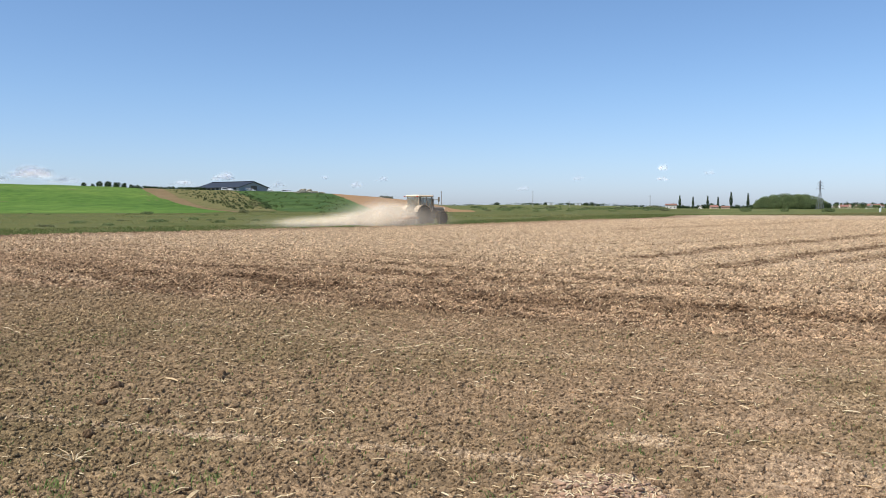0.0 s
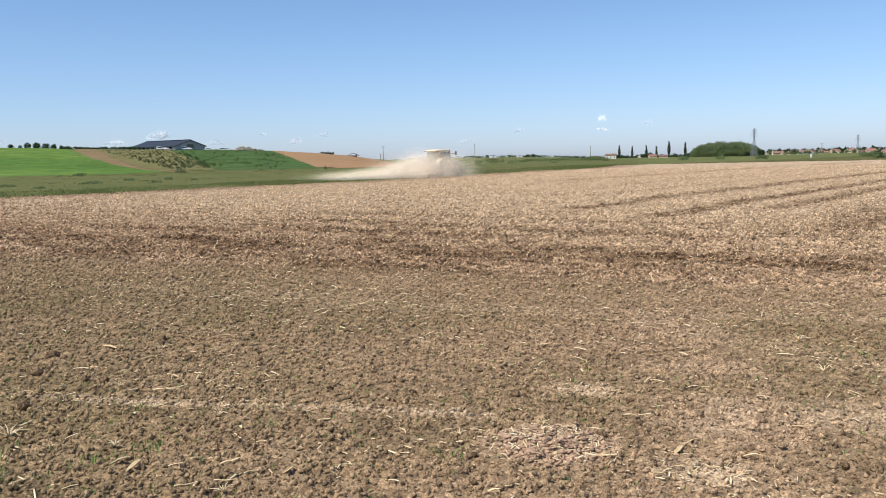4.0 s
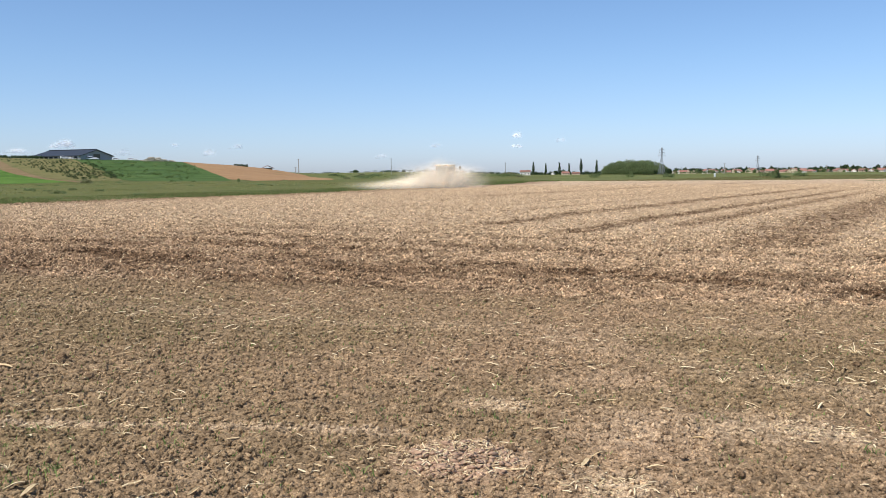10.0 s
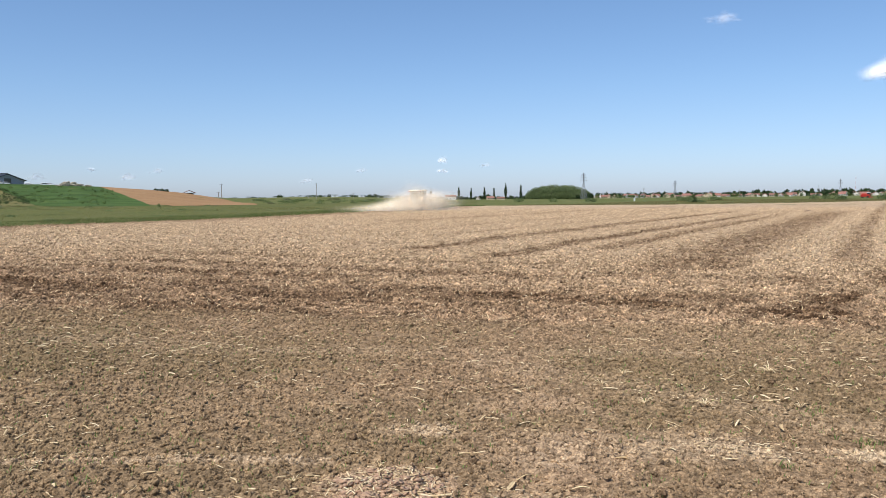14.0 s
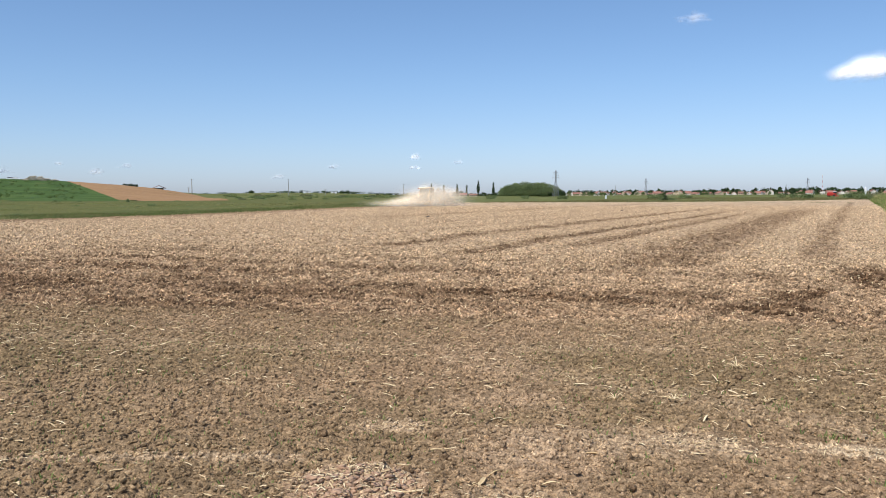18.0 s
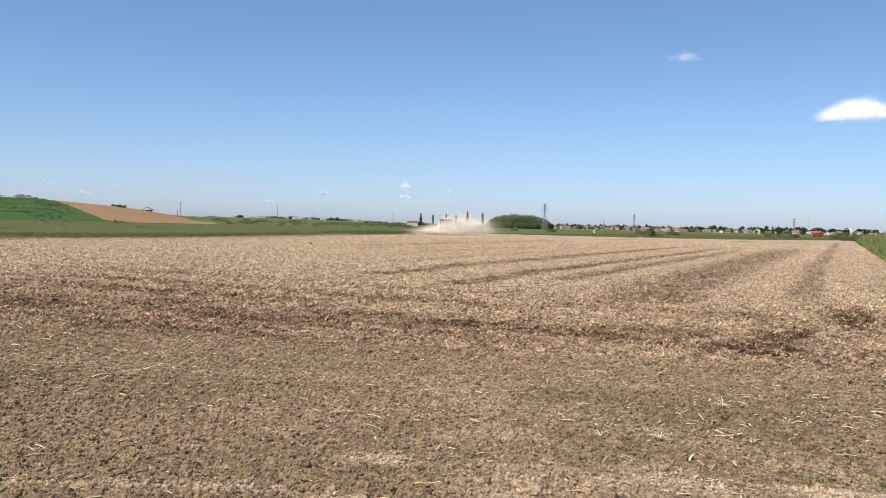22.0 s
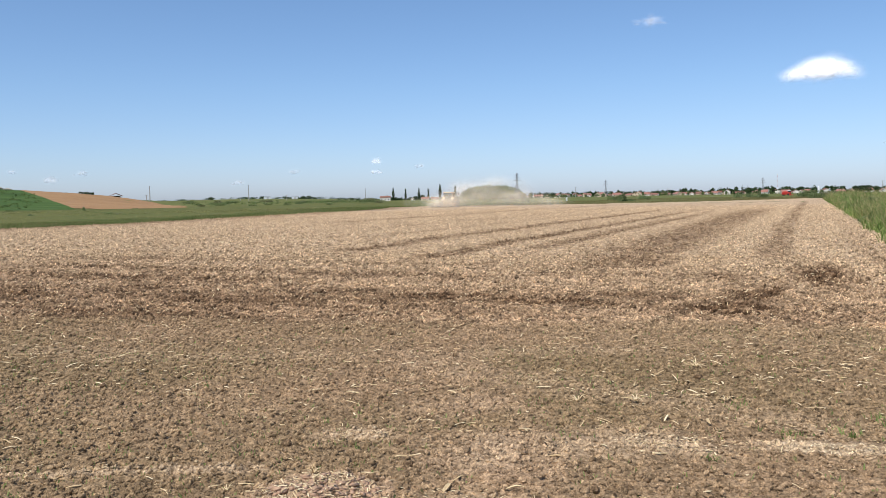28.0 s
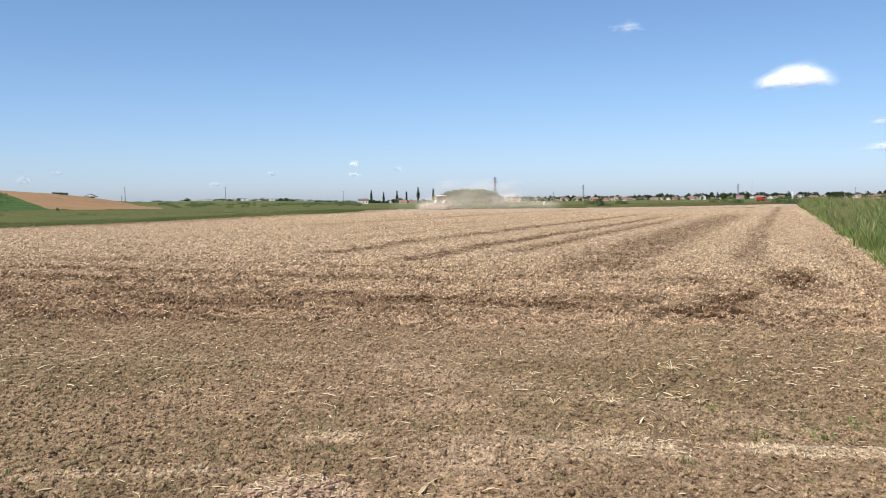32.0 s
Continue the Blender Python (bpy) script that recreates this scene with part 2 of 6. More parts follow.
def puff_material(name, colour, thick, edge, grain, scale):
    """Fine particles in the air: each piece thins out from its middle to its rim, by its own coordinates."""
    k = Net(name, 1.0)
    at = k.coords()
    ln = k.node("VectorMath", operation="LENGTH")
    k.l.new(at, ln.inputs[0])
    fall = k.math("SUBTRACT", 1.0, ln.outputs["Value"])
    k.n[-1].use_clamp = True
    fall = k.math("POWER", fall, edge)
    rnd = k.node("ObjectInfo").outputs["Random"]
    sh = k.node("VectorMath", operation="ADD")
    k.l.new(at, sh.inputs[0])
    cx = k.node("CombineXYZ")
    k.l.new(k.math("MULTIPLY", rnd, 50.0), cx.inputs[0])
    k.l.new(cx.outputs[0], sh.inputs[1])
    cloudy = k.ramp(k.noise(scale, 4, 0.6, sh.outputs[0]), [(0.5 - grain, (0, 0, 0)), (0.5 + grain, (1, 1, 1))])
    al = k.math("MULTIPLY", k.math("MULTIPLY", fall, cloudy), thick)
    k.n[-1].use_clamp = True
    tr = k.node("BsdfTransparent")
    df = k.node("BsdfDiffuse")
    df.inputs[0].default_value = colour
    up = k.node("CombineXYZ")
    up.inputs[0].default_value, up.inputs[1].default_value, up.inputs[2].default_value = -0.35, -0.45, 0.82
    k.l.new(up.outputs[0], df.inputs["Normal"])
    tl = k.node("BsdfTranslucent")
    tl.inputs[0].default_value = colour
    down = k.node("CombineXYZ")
    down.inputs[0].default_value, down.inputs[1].default_value, down.inputs[2].default_value = 0.35, 0.45, -0.82
    k.l.new(down.outputs[0], tl.inputs["Normal"])
    both = k.node("AddShader")
    k.l.new(df.outputs[0], both.inputs[0]), k.l.new(tl.outputs[0], both.inputs[1])
    mx = k.node("MixShader")
    k.l.new(al, mx.inputs[0]), k.l.new(tr.outputs[0], mx.inputs[1]), k.l.new(both.outputs[0], mx.inputs[2])
    k.l.new(mx.outputs[0], k.n["Material Output"].inputs[0])
    return k.m


M = {}
M["soil"] = soil_material()
M["straw"] = straw_material()
M["chaff"] = plain("matted_chaff", srgb(176, 145, 120), 0.95, vary=0.3, scale=40.0)
M["meadow"] = grass_sheet("meadow_grass", srgb(80, 90, 50), srgb(98, 106, 60), srgb(124, 122, 80), 0.05)
M["verge"] = grass_sheet("dry_verge_grass", srgb(74, 88, 46), srgb(112, 108, 68), srgb(94, 102, 58), 0.06)
M["crop"] = grass_sheet("young_crop", srgb(54, 86, 36), srgb(80, 114, 48), srgb(116, 138, 66), 0.012)
M["knoll"] = grass_sheet("knoll_grass", srgb(42, 68, 36), srgb(68, 94, 48), srgb(98, 116, 66), 0.05)
M["tan"] = grass_sheet("bare_strip", srgb(116, 98, 70), srgb(130, 110, 80), srgb(142, 122, 92), 0.05)
M["brown"] = grass_sheet("ploughed_slope", srgb(146, 115, 84), srgb(158, 125, 91), srgb(166, 134, 100), 0.03)
M["orchard"] = grass_sheet("orchard_floor", srgb(92, 100, 58), srgb(138, 124, 86), srgb(96, 102, 60), 0.12)
M["stubble"] = grass_sheet("yellow_stubble", srgb(160, 138, 96), srgb(170, 146, 100), srgb(150, 134, 88), 0.05)
M["blade"] = leafy("grass_blade", srgb(80, 108, 48), srgb(138, 164, 88), 0.7, srgb(126, 130, 78))
M["fringe"] = leafy("fringe_blade", srgb(84, 104, 52), srgb(116, 132, 76), 0.7, srgb(124, 124, 78))
M["vergeblade"] = leafy("rough_grass_blade", srgb(106, 112, 64), srgb(142, 142, 92), 0.7, srgb(150, 138, 94))
M["dryblade"] = leafy("dry_grass_blade", srgb(140, 128, 88), srgb(190, 172, 126))
M["seedling"] = leafy("seedling_leaf", srgb(92, 118, 58), srgb(138, 154, 92))
M["seedblade"] = leafy("seeding_grass_blade", srgb(104, 98, 62), srgb(136, 126, 84))
M["leaf"] = leafy("leaf", srgb(66, 84, 48), srgb(110, 126, 76))
M["woodleaf"] = leafy("wood_leaf", srgb(84, 100, 64), srgb(124, 138, 92))
M["darkleaf"] = leafy("dark_leaf", srgb(44, 60, 40), srgb(70, 88, 54))
M["paleleaf"] = leafy("grey_green_leaf", srgb(90, 98, 66), srgb(132, 134, 98))
M["bark"] = plain("bark", srgb(92, 78, 64), 0.9)
M["white"] = plain("white_plaster", srgb(228, 222, 212), 0.8, vary=0.06)
M["cream"] = plain("cream_plaster", srgb(200, 184, 156), 0.8, vary=0.08)
M["roof"] = plain("red_roof_tile", srgb(152, 110, 98), 0.9, vary=0.3)
M["roofdark"] = plain("brown_roof_tile", srgb(132, 98, 86), 0.9, vary=0.2)
M["pane"] = plain("dark_window_pane", srgb(50, 58, 68), 0.15, vary=0.1)
M["wood"] = plain("weathered_wood", srgb(110, 92, 72), 0.85)
M["steel"] = plain("galvanised_steel", srgb(150, 154, 160), 0.6, 0.3)
M["concrete"] = plain("grey_concrete", srgb(150, 148, 142), 0.9)
M["sheet"] = plain("grey_sheet_cladding", srgb(172, 170, 170), 0.6, 0.0, 0.08)
M["darkroof"] = plain("dark_grey_sheet_roof", srgb(50, 56, 66), 0.6, 0.0, 0.1)
M["rubble"] = plain("pale_rubble", srgb(176, 166, 150), 0.95)
M["tyre"] = plain("dusty_tyre_rubber", srgb(58, 54, 50), 0.9)
M["rim"] = plain("dusty_rim", srgb(190, 176, 150), 0.7)
M["body"] = plain("dusty_dark_paint", srgb(112, 102, 88), 0.7)
M["fender"] = plain("dusty_pale_paint", srgb(182, 164, 140), 0.6)
M["cabroof"] = plain("cream_cab_roof", srgb(228, 214, 188), 0.5, vary=0.06)
M["rust"] = plain("dusty_red_implement_paint", srgb(158, 122, 98), 0.8)
M["red"] = plain("red_paint", srgb(176, 52, 42), 0.5, vary=0.1)
M["feather"] = plain("dark_feather", srgb(44, 44, 52), 0.6)
M["vanwhite"] = plain("white_vehicle_paint", srgb(232, 234, 236), 0.4, vary=0.04)
M["cabglass"] = cab_glass()
M["dust"] = puff_material("airborne_dust", srgb(196, 184, 166), 0.21, 1.15, 0.8, 1.2)
M["thindust"] = puff_material("thin_dust", srgb(196, 184, 166), 0.12, 1.15, 0.8, 1.2)
M["cloud"] = puff_material("cloud_vapour", (0.72, 0.72, 0.73, 1.0), 0.75, 1.6, 0.6, 1.2)
M["wisp"] = puff_material("thin_cloud_vapour", (0.66, 0.66, 0.68, 1.0), 0.4, 1.4, 0.7, 1.0)


# ---- small builders ----
def mesh_of(name, verts, faces, material=None, smooth=False):
    me = bpy.data.meshes.new(name)
    verts = np.asarray(verts, np.float32).reshape(-1, 3)
    if isinstance(faces, np.ndarray):
        n, w = faces.shape
        me.vertices.add(len(verts))
        me.vertices.foreach_set("co", verts.ravel())
        me.loops.add(n * w)
        me.loops.foreach_set("vertex_index", faces.astype(np.int32).ravel())
        me.polygons.add(n)
        me.polygons.foreach_set("loop_start", np.arange(0, n * w, w, dtype=np.int32))
        me.update(calc_edges=True)
    else:
        me.from_pydata([tuple(map(float, v)) for v in verts], [], faces)
    if material:
        me.materials.append(material)
    if smooth:
        me.polygons.foreach_set("use_smooth", np.ones(len(me.polygons), bool))
    me.validate()
    return me


def part(name, bm, material, parent, label=""):
    """Links a bmesh as one mesh object under a thing or under a part."""
    me = bpy.data.meshes.new(name)
    bm.to_mesh(me)
    bm.free()
    me.materials.append(material)
    ob = new(name, me)
    ob.parent = parent
    return tagged(ob, label)


def share(name, me, parent, m):
    ob = new(name, me)
    ob.parent = parent
    ob.matrix_basis = m
    return ob


def thing(name, m, label, category, group="", kind=""):
    ob = new(name)
    ob.matrix_basis = m
    return tagged(ob, label, category, group, kind)


def box(bm, x0, y0, z0, x1, y1, z1, bevel=0.0, m=None):
    """A bevelled box added to a bmesh."""
    g = bmesh.ops.create_cube(bm, size=1.0)["verts"]
    for v in g:
        v.co = Vector(((x0 + x1) / 2 + v.co.x * (x1 - x0), (y0 + y1) / 2 + v.co.y * (y1 - y0), (z0 + z1) / 2 + v.co.z * (z1 - z0)))
    if bevel:
        edges = list({e for v in g for e in v.link_edges})
        out = bmesh.ops.bevel(bm, geom=edges, offset=bevel, segments=1, affect="EDGES")
        g = out["verts"]
    if m:
        bmesh.ops.transform(bm, matrix=m, verts=list({v for v in g}))
    return bm


def bar(bm, a, b, r, r2=None, sides=6):
    """A tapered bar from a to b."""
    a, b = Vector(a), Vector(b)
    q = (b - a).to_track_quat("Z", "Y").to_matrix().to_4x4()
    bmesh.ops.create_cone(bm, cap_ends=True, segments=sides, radius1=r, radius2=r if r2 is None else r2, depth=(b - a).length,
                          matrix=Matrix.Translation((a + b) / 2) @ q)
    return bm


def turned(bm, profile, sides=20, m=None):
    """A body of revolution about z from (radius, height) pairs."""
    rings = []
    for r, z in profile:
        ring = []
        for i in range(sides):
            v = Vector((r * math.cos(2 * math.pi * i / sides), r * math.sin(2 * math.pi * i / sides), z))
            ring.append(bm.verts.new(m @ v if m else v))
        rings.append(ring)
    for p, q in zip(rings, rings[1:]):
        for i in range(sides):
            bm.faces.new((p[i], p[(i + 1) % sides], q[(i + 1) % sides], q[i]))
    bm.faces.new(rings[0][::-1]), bm.faces.new(rings[-1])
    return bm


def bm_of():
    return bmesh.new()


# ---- numeric noise ----
def cell_hash(ix, iy, seed):
    h = (ix.astype(np.int64) * 374761393 + iy.astype(np.int64) * 668265263 + seed * 974634777) & 0xFFFFFFFF
    h = ((h ^ (h >> 13)) * 1274126177) & 0xFFFFFFFF
    h = ((h ^ (h >> 15)) * 2246822519) & 0xFFFFFFFF
    return ((h ^ (h >> 16)) & 0xFFFFFF) / float(0x1000000)


def value_noise(x, y, size, seed):
    x, y = x / size, y / size
    ix, iy = np.floor(x), np.floor(y)
    fx, fy = x - ix, y - iy
    fx, fy = fx * fx * (3 - 2 * fx), fy * fy * (3 - 2 * fy)
    a, b = cell_hash(ix, iy, seed), cell_hash(ix + 1, iy, seed)
    c, d = cell_hash(ix, iy + 1, seed), cell_hash(ix + 1, iy + 1, seed)
    return (a * (1 - fx) + b * fx) * (1 - fy) + (c * (1 - fx) + d * fx) * fy


def fbm(x, y, size, seed, octaves=4):
    s, w, total = 0.0, 1.0, 0.0
    for i in range(octaves):
        s, total = s + w * value_noise(x, y, size / 2 ** i, seed + i), total + w
        w *= 0.55
    return s / total


def clods(x, y, size, seed, fill=1.0):
    """Rounded lumps scattered on a jittered lattice: height from 0 to 1."""
    gx, gy = x / size, y / size
    ix, iy = np.floor(gx), np.floor(gy)
    best = np.zeros_like(x)
    for ox in (-1, 0, 1):
        for oy in (-1, 0, 1):
            cx, cy = ix + ox, iy + oy
            px, py = cx + cell_hash(cx, cy, seed), cy + cell_hash(cx, cy, seed + 1)
            rad = 0.3 + 0.55 * cell_hash(cx, cy, seed + 2) ** 2
            on = cell_hash(cx, cy, seed + 3) < fill
            d = np.hypot(gx - px, gy - py) / rad
            best = np.maximum(best, np.where(on & (d < 1), rad * np.sqrt(np.maximum(0, 1 - d * d)), 0))
    return best


def band(x, centre, half, soft):
    return np.clip((half + soft - np.abs(x - centre)) / soft, 0, 1)


# ---- the plan: rows of the field run along ALONG; ACROSS points to the far verge ----
ROW_AZ = radians(43.0)
ALONG, ACROSS = (math.sin(ROW_AZ), math.cos(ROW_AZ)), (-math.cos(ROW_AZ), math.sin(ROW_AZ))
HEADLAND, NEAR_EDGE = 10.7, -2.45


def rows_of(x, y):
    return x * ALONG[0] + y * ALONG[1], x * ACROSS[0] + y * ACROSS[1]


def place(u, v):
    return u * ALONG[0] + v * ACROSS[0], u * ALONG[1] + v * ACROSS[1]


def far_edge(u):
    """How far across the field the far verge begins, along the rows."""
    return np.interp(u, [-60, 18, 38, 55, 72, 95, 122, 150], [52, 52, 51.8, 51.0, 54.5, 59.0, 65.5, 78])


def field_end(v):
    """Where the rows end, across the field."""
    return np.interp(v, [-5, 2, 8, 20, 38, 50, 62, 80], [236, 232, 214, 180, 164, 160, 158, 156])


def polar(a, r):
    return r * math.sin(radians(a)), r * math.cos(radians(a))


# the skyline of the land: azimuth, angle of the crest, distance of the crest
SKY_AZ = [-62, -45, -28, -24.8, -21.5, -19.8, -16, -13.4, -10.5, -8.7, -7.6, -4.6, -2.3, -0.8, 0.8, 3.0, 6.0, 9.0, 12.0, 14.5, 20.0, 60.0, 75.0]
SKY_EL = [0.1, 1.3, 1.48, 1.42, 1.34, 1.25, 1.22, 1.16, 1.06, 1.02, 0.94, 0.75, 0.50, 0.26, 0.15, 0.19, 0.20, 0.17, 0.08, 0.02, -0.02, -0.02, -0.02]
SKY_R = [900, 700, 640, 640, 640, 640, 640, 640, 640, 640, 660, 700, 760, 800, 1100, 1350, 1400, 1400, 1500, 1700, 2600, 2600, 2600]
FOOT = 285.0


def land(a, r):
    """Height of the land at azimuth a (degrees) and distance r."""
    a, r = np.asarray(a, float), np.asarray(r, float)
    el, r1 = np.interp(a, SKY_AZ, SKY_EL), np.interp(a, SKY_AZ, SKY_R)
    t = np.clip((r - FOOT) / (r1 - FOOT), 0, 1)
    t = t * t * (3 - 2 * t) * 0.6 + t * 0.4
    e0 = -math.degrees(math.atan(1.6 / FOOT))
    z = 1.6 + np.minimum(r, r1) * np.tan(np.radians(e0 + (el - e0) * t))
    return np.where(r < FOOT, 0.0, np.maximum(z, 0.0) + np.minimum(0, (r1 - r) * 0.002))


def slope_r(a, el):
    """The distance at which the slope of the land shows the angle el."""
    top, r1 = float(np.interp(a, SKY_AZ, SKY_EL)), float(np.interp(a, SKY_AZ, SKY_R))
    e0 = -math.degrees(math.atan(1.6 / FOOT))
    if el <= e0:
        return 1.6 / math.tan(radians(-el))
    goal = min(1.0, (el - e0) / (top - e0))
    lo, hi = 0.0, 1.0
    for _ in range(30):
        t = (lo + hi) / 2
        if t * t * (3 - 2 * t) * 0.6 + t * 0.4 < goal:
            lo = t
        else:
            hi = t
    return FOOT + (r1 - FOOT) * lo


def land_at(x, y):
    return float(land(math.degrees(math.atan2(x, y)), math.hypot(x, y)))


# ---- ground ----
def grid_faces(rows, cols, wrap=False):
    i = np.arange(rows - 1)[:, None] * cols + np.arange(cols - (0 if wrap else 1))[None, :]
    j = np.arange(rows - 1)[:, None] * cols + (np.arange(cols - (0 if wrap else 1))[None, :] + 1) % cols
    return np.stack([i, j, j + cols, i + cols], -1).reshape(-1, 4)


def build_ground():
    az = np.concatenate([np.arange(-62, 62, 0.4), np.arange(62, 298, 4.0)])
    r = np.concatenate([[0.01], np.geomspace(1, 4800, 195)])
    A, R = np.meshgrid(az, r)
    A = np.where(A > 180, A - 360, A)
    x, y = R * np.sin(np.radians(A)), R * np.cos(np.radians(A))
    z = land(A, R) - 0.10 + (fbm(x, y, 30, 7, 3) - 0.5) * np.clip((R - 60) / 400, 0, 1) * 1.2
    ob = new("ground", mesh_of("ground", np.stack([x, y, z], -1), grid_faces(len(r), len(az), True)[:, ::-1], M["meadow"], True))
    tagged(ob, "grey-green meadow and rough grassland reaching to the horizon", "ground", kind="structure")


def parcel(name, az, lower, upper, material, label, lift=0.05, steps=36):
    """A strip of land on the slope, between two lines given as angles over azimuth."""
    A = np.repeat(np.array(az)[None, :], steps, 0)
    lo, hi = np.array([slope_r(a, e) for a, e in zip(az, lower)]), np.array([slope_r(a, e) for a, e in zip(az, upper)])
    R = lo[None, :] + (hi - lo)[None, :] * np.linspace(0, 1, steps)[:, None]
    x, y = R * np.sin(np.radians(A)), R * np.cos(np.radians(A))
    z = land(A, R) + lift + (fbm(x, y, 30, 7, 3) - 0.5) * np.clip((R - 60) / 400, 0, 1) * 1.2
    ob = new(name, mesh_of(name, np.stack([x, y, z], -1), grid_faces(steps, len(az))[:, ::-1], material, True))
    tagged(ob, label, name.replace("_", " "), kind="structure")


def build_parcels():
    up = lambda az, pts: np.interp(az, [p[0] for p in pts], [p[1] for p in pts])
    az = np.linspace(-55, -14.1, 90)
    crop_hi = up(az, [(-55, 1.2), (-28, 1.49), (-24.8, 1.43), (-21.5, 1.35), (-19.75, 1.25), (-18.8, 0.71), (-17.5, 0.26), (-15.84, -0.07), (-14.1, -0.29)])
    parcel("crop_field", az, np.full(90, -0.30), np.maximum(crop_hi, -0.295), M["crop"], "bright green young crop field on a gentle hillside")
    az = np.linspace(-19.7, -13.6, 50)
    lo = up(az, [(-19.75, 1.23), (-18.8, 0.71), (-17.5, 0.26), (-15.84, -0.07), (-14.1, -0.29), (-13.6, -0.3)])
    hi = up(az, [(-19.75, 1.25), (-18.45, 1.23), (-17.48, 0.68), (-16.5, 0.23), (-15.49, -0.04), (-13.6, -0.25)])
    parcel("bare_strip", az, lo, np.maximum(hi, lo + 0.004), M["tan"], "bare tan earth strip beside the green crop", 0.08)
    az = np.linspace(-18.4, -11.3, 60)
    lo = up(az, [(-18.45, 1.19), (-17.48, 0.70), (-16.5, 0.25), (-15.49, -0.02), (-13.6, -0.23), (-11.3, -0.24)])
    hi = up(az, [(-18.45, 1.23), (-14.2, 1.18), (-13.0, 0.72), (-12.0, 0.2), (-11.3, -0.2)])
    parcel("orchard_slope", az, lo, np.maximum(hi, lo + 0.004), M["orchard"], "tan and green slope planted with rows of young bushes", 0.08)
    az = np.linspace(-14.2, -4.6, 60)
    lo = up(az, [(-14.2, 1.18), (-13.0, 0.74), (-12.0, 0.22), (-11.3, -0.2), (-10.5, -0.28), (-4.6, -0.29)])
    hi = up(az, [(-14.2, 1.2), (-13.4, 1.17), (-10.5, 1.07), (-8.7, 1.03), (-7.58, 0.95), (-6.48, 0.56), (-5.38, 0.08), (-4.6, -0.22)])
    parcel("knoll_meadow", az, lo, np.maximum(hi, lo + 0.004), M["knoll"], "dark green grassy knoll", 0.05)
    az = np.linspace(-7.6, 2.2, 60)
    lo = up(az, [(-7.6, 0.94), (-6.48, 0.56), (-5.38, 0.08), (-4.64, -0.2), (-3.1, -0.3), (-1.2, -0.315), (2.2, -0.318)])
    hi = up(az, [(-7.6, 0.95), (-4.6, 0.76), (-2.3, 0.51), (-0.8, 0.255), (0.0, 0.1), (0.86, -0.14), (2.2, -0.31)])
    parcel("ploughed_slope", az, lo, np.maximum(hi, lo + 0.004), M["brown"], "bare reddish-brown ploughed hillside", 0.08)
    # the dry rough strip between the far edge of the field and the foot of the hill
    az = np.linspace(-50, 17, 120)
    near = []
    for a in az:
        q = np.linspace(30, 270, 500)
        u, v = rows_of(q * math.sin(radians(a)), q * math.cos(radians(a)))
        over = np.nonzero(v > far_edge(u) + 2.5)[0]
        near.append(q[over[0]] if len(over) else 269.0)
    lo = [-math.degrees(math.atan(1.6 / q)) for q in near]
    parcel("rough_verge", az, lo, np.full(120, -0.285), M["verge"], "rough olive and brown grassland between field and hill", 0.0)
    az = np.linspace(46.2, 58, 30)
    parcel("stubble_field", az, np.full(30, -0.62), np.full(30, -0.33), M["stubble"], "pale yellow stubble strip behind the tall grass", 0.05, 8)


# damp, freshly turned streaks along the rows: across, half width, start, end, strength
STREAKS = [(13.75, 0.6, 21, 95, 0.62), (9.9, 0.5, 19, 85, 0.68), (7.9, 0.45, 23, 80, 0.6), (1.1, 0.4, 20, 170, 0.4), (4.6, 1.2, 16, 95, 0.5),
           (30.6, 1.1, 50, 150, 0.35), (22.0, 0.5, 40, 140, 0.2),
           (17.5, 0.4, 30, 90, 0.25), (-1.2, 0.3, 14, 40, 0.35)]
# lumps of damp soil by the end of the rows: along, across, half length, half width, strength
PATCHES = [(12.2, 1.1, 0.8, 0.6, 1.0), (13.9, 0.7, 1.2, 0.4, 0.9), (12.2, 4.6, 0.5, 2.6, 0.7), (10.9, 9.0, 0.5, 2.4, 0.6), (13.8, 13.5, 0.7, 3.6, 0.75),
           (12.4, 7.2, 0.5, 2.0, 0.5), (15.4, 8.5, 0.5, 2.4, 0.55), (15.8, 15.0, 0.5, 3.5, 0.5), (11.6, 12.0, 0.4, 3.0, 0.5), (12.3, 19.0, 0.6, 4.0, 0.6),
           (17.4, -0.3, 2.2, 0.5, 0.8), (16.7, 1.4, 0.5, 0.35, 0.6), (19.9, 3.4, 0.8, 0.5, 0.5), (10.7, 14.6, 0.45, 2.2, 0.9), (9.6, 18.0, 0.5, 2.5, 0.7), (12.3, 11.2, 0.4, 1.2, 0.6), (13.2, 2.6, 0.4, 1.6, 0.5), (16.8, 4.0, 0.35, 2.0, 0.35), (18.3, 9.0, 0.4, 3.0, 0.35), (18.5, 17.0, 0.5, 5.0, 0.35)]
# pale trodden lines: from, to, half width, strength
TRODDEN = [(-6.0, 7.3, -2.8, 6.13, 0.07, 0.25), (-2.8, 6.13, 0.6, 5.05, 0.07, 0.5), (2.9, 4.75, 3.35, 4.35, 0.16, 1.0), (3.6, 4.3, 4.6, 3.75, 0.13, 1.0), (4.6, 3.75, 6.5, 2.9, 0.12, 0.7), (1.2, 5.68, 1.5, 5.5, 0.14, 0.8), (1.35, 4.0, 1.7, 3.8, 0.2, 0.7),
           (2.0, 5.1, 3.2, 4.5, 0.3, 0.4), (-1.0, 9.6, 5.0, 7.4, 0.25, 0.15), (2.4, 8.0, 4.4, 4.4, 0.3, 0.2), (-4.0, 11.5, 0.0, 9.6, 0.3, 0.12)]
MOUND = (0.87, 4.43)


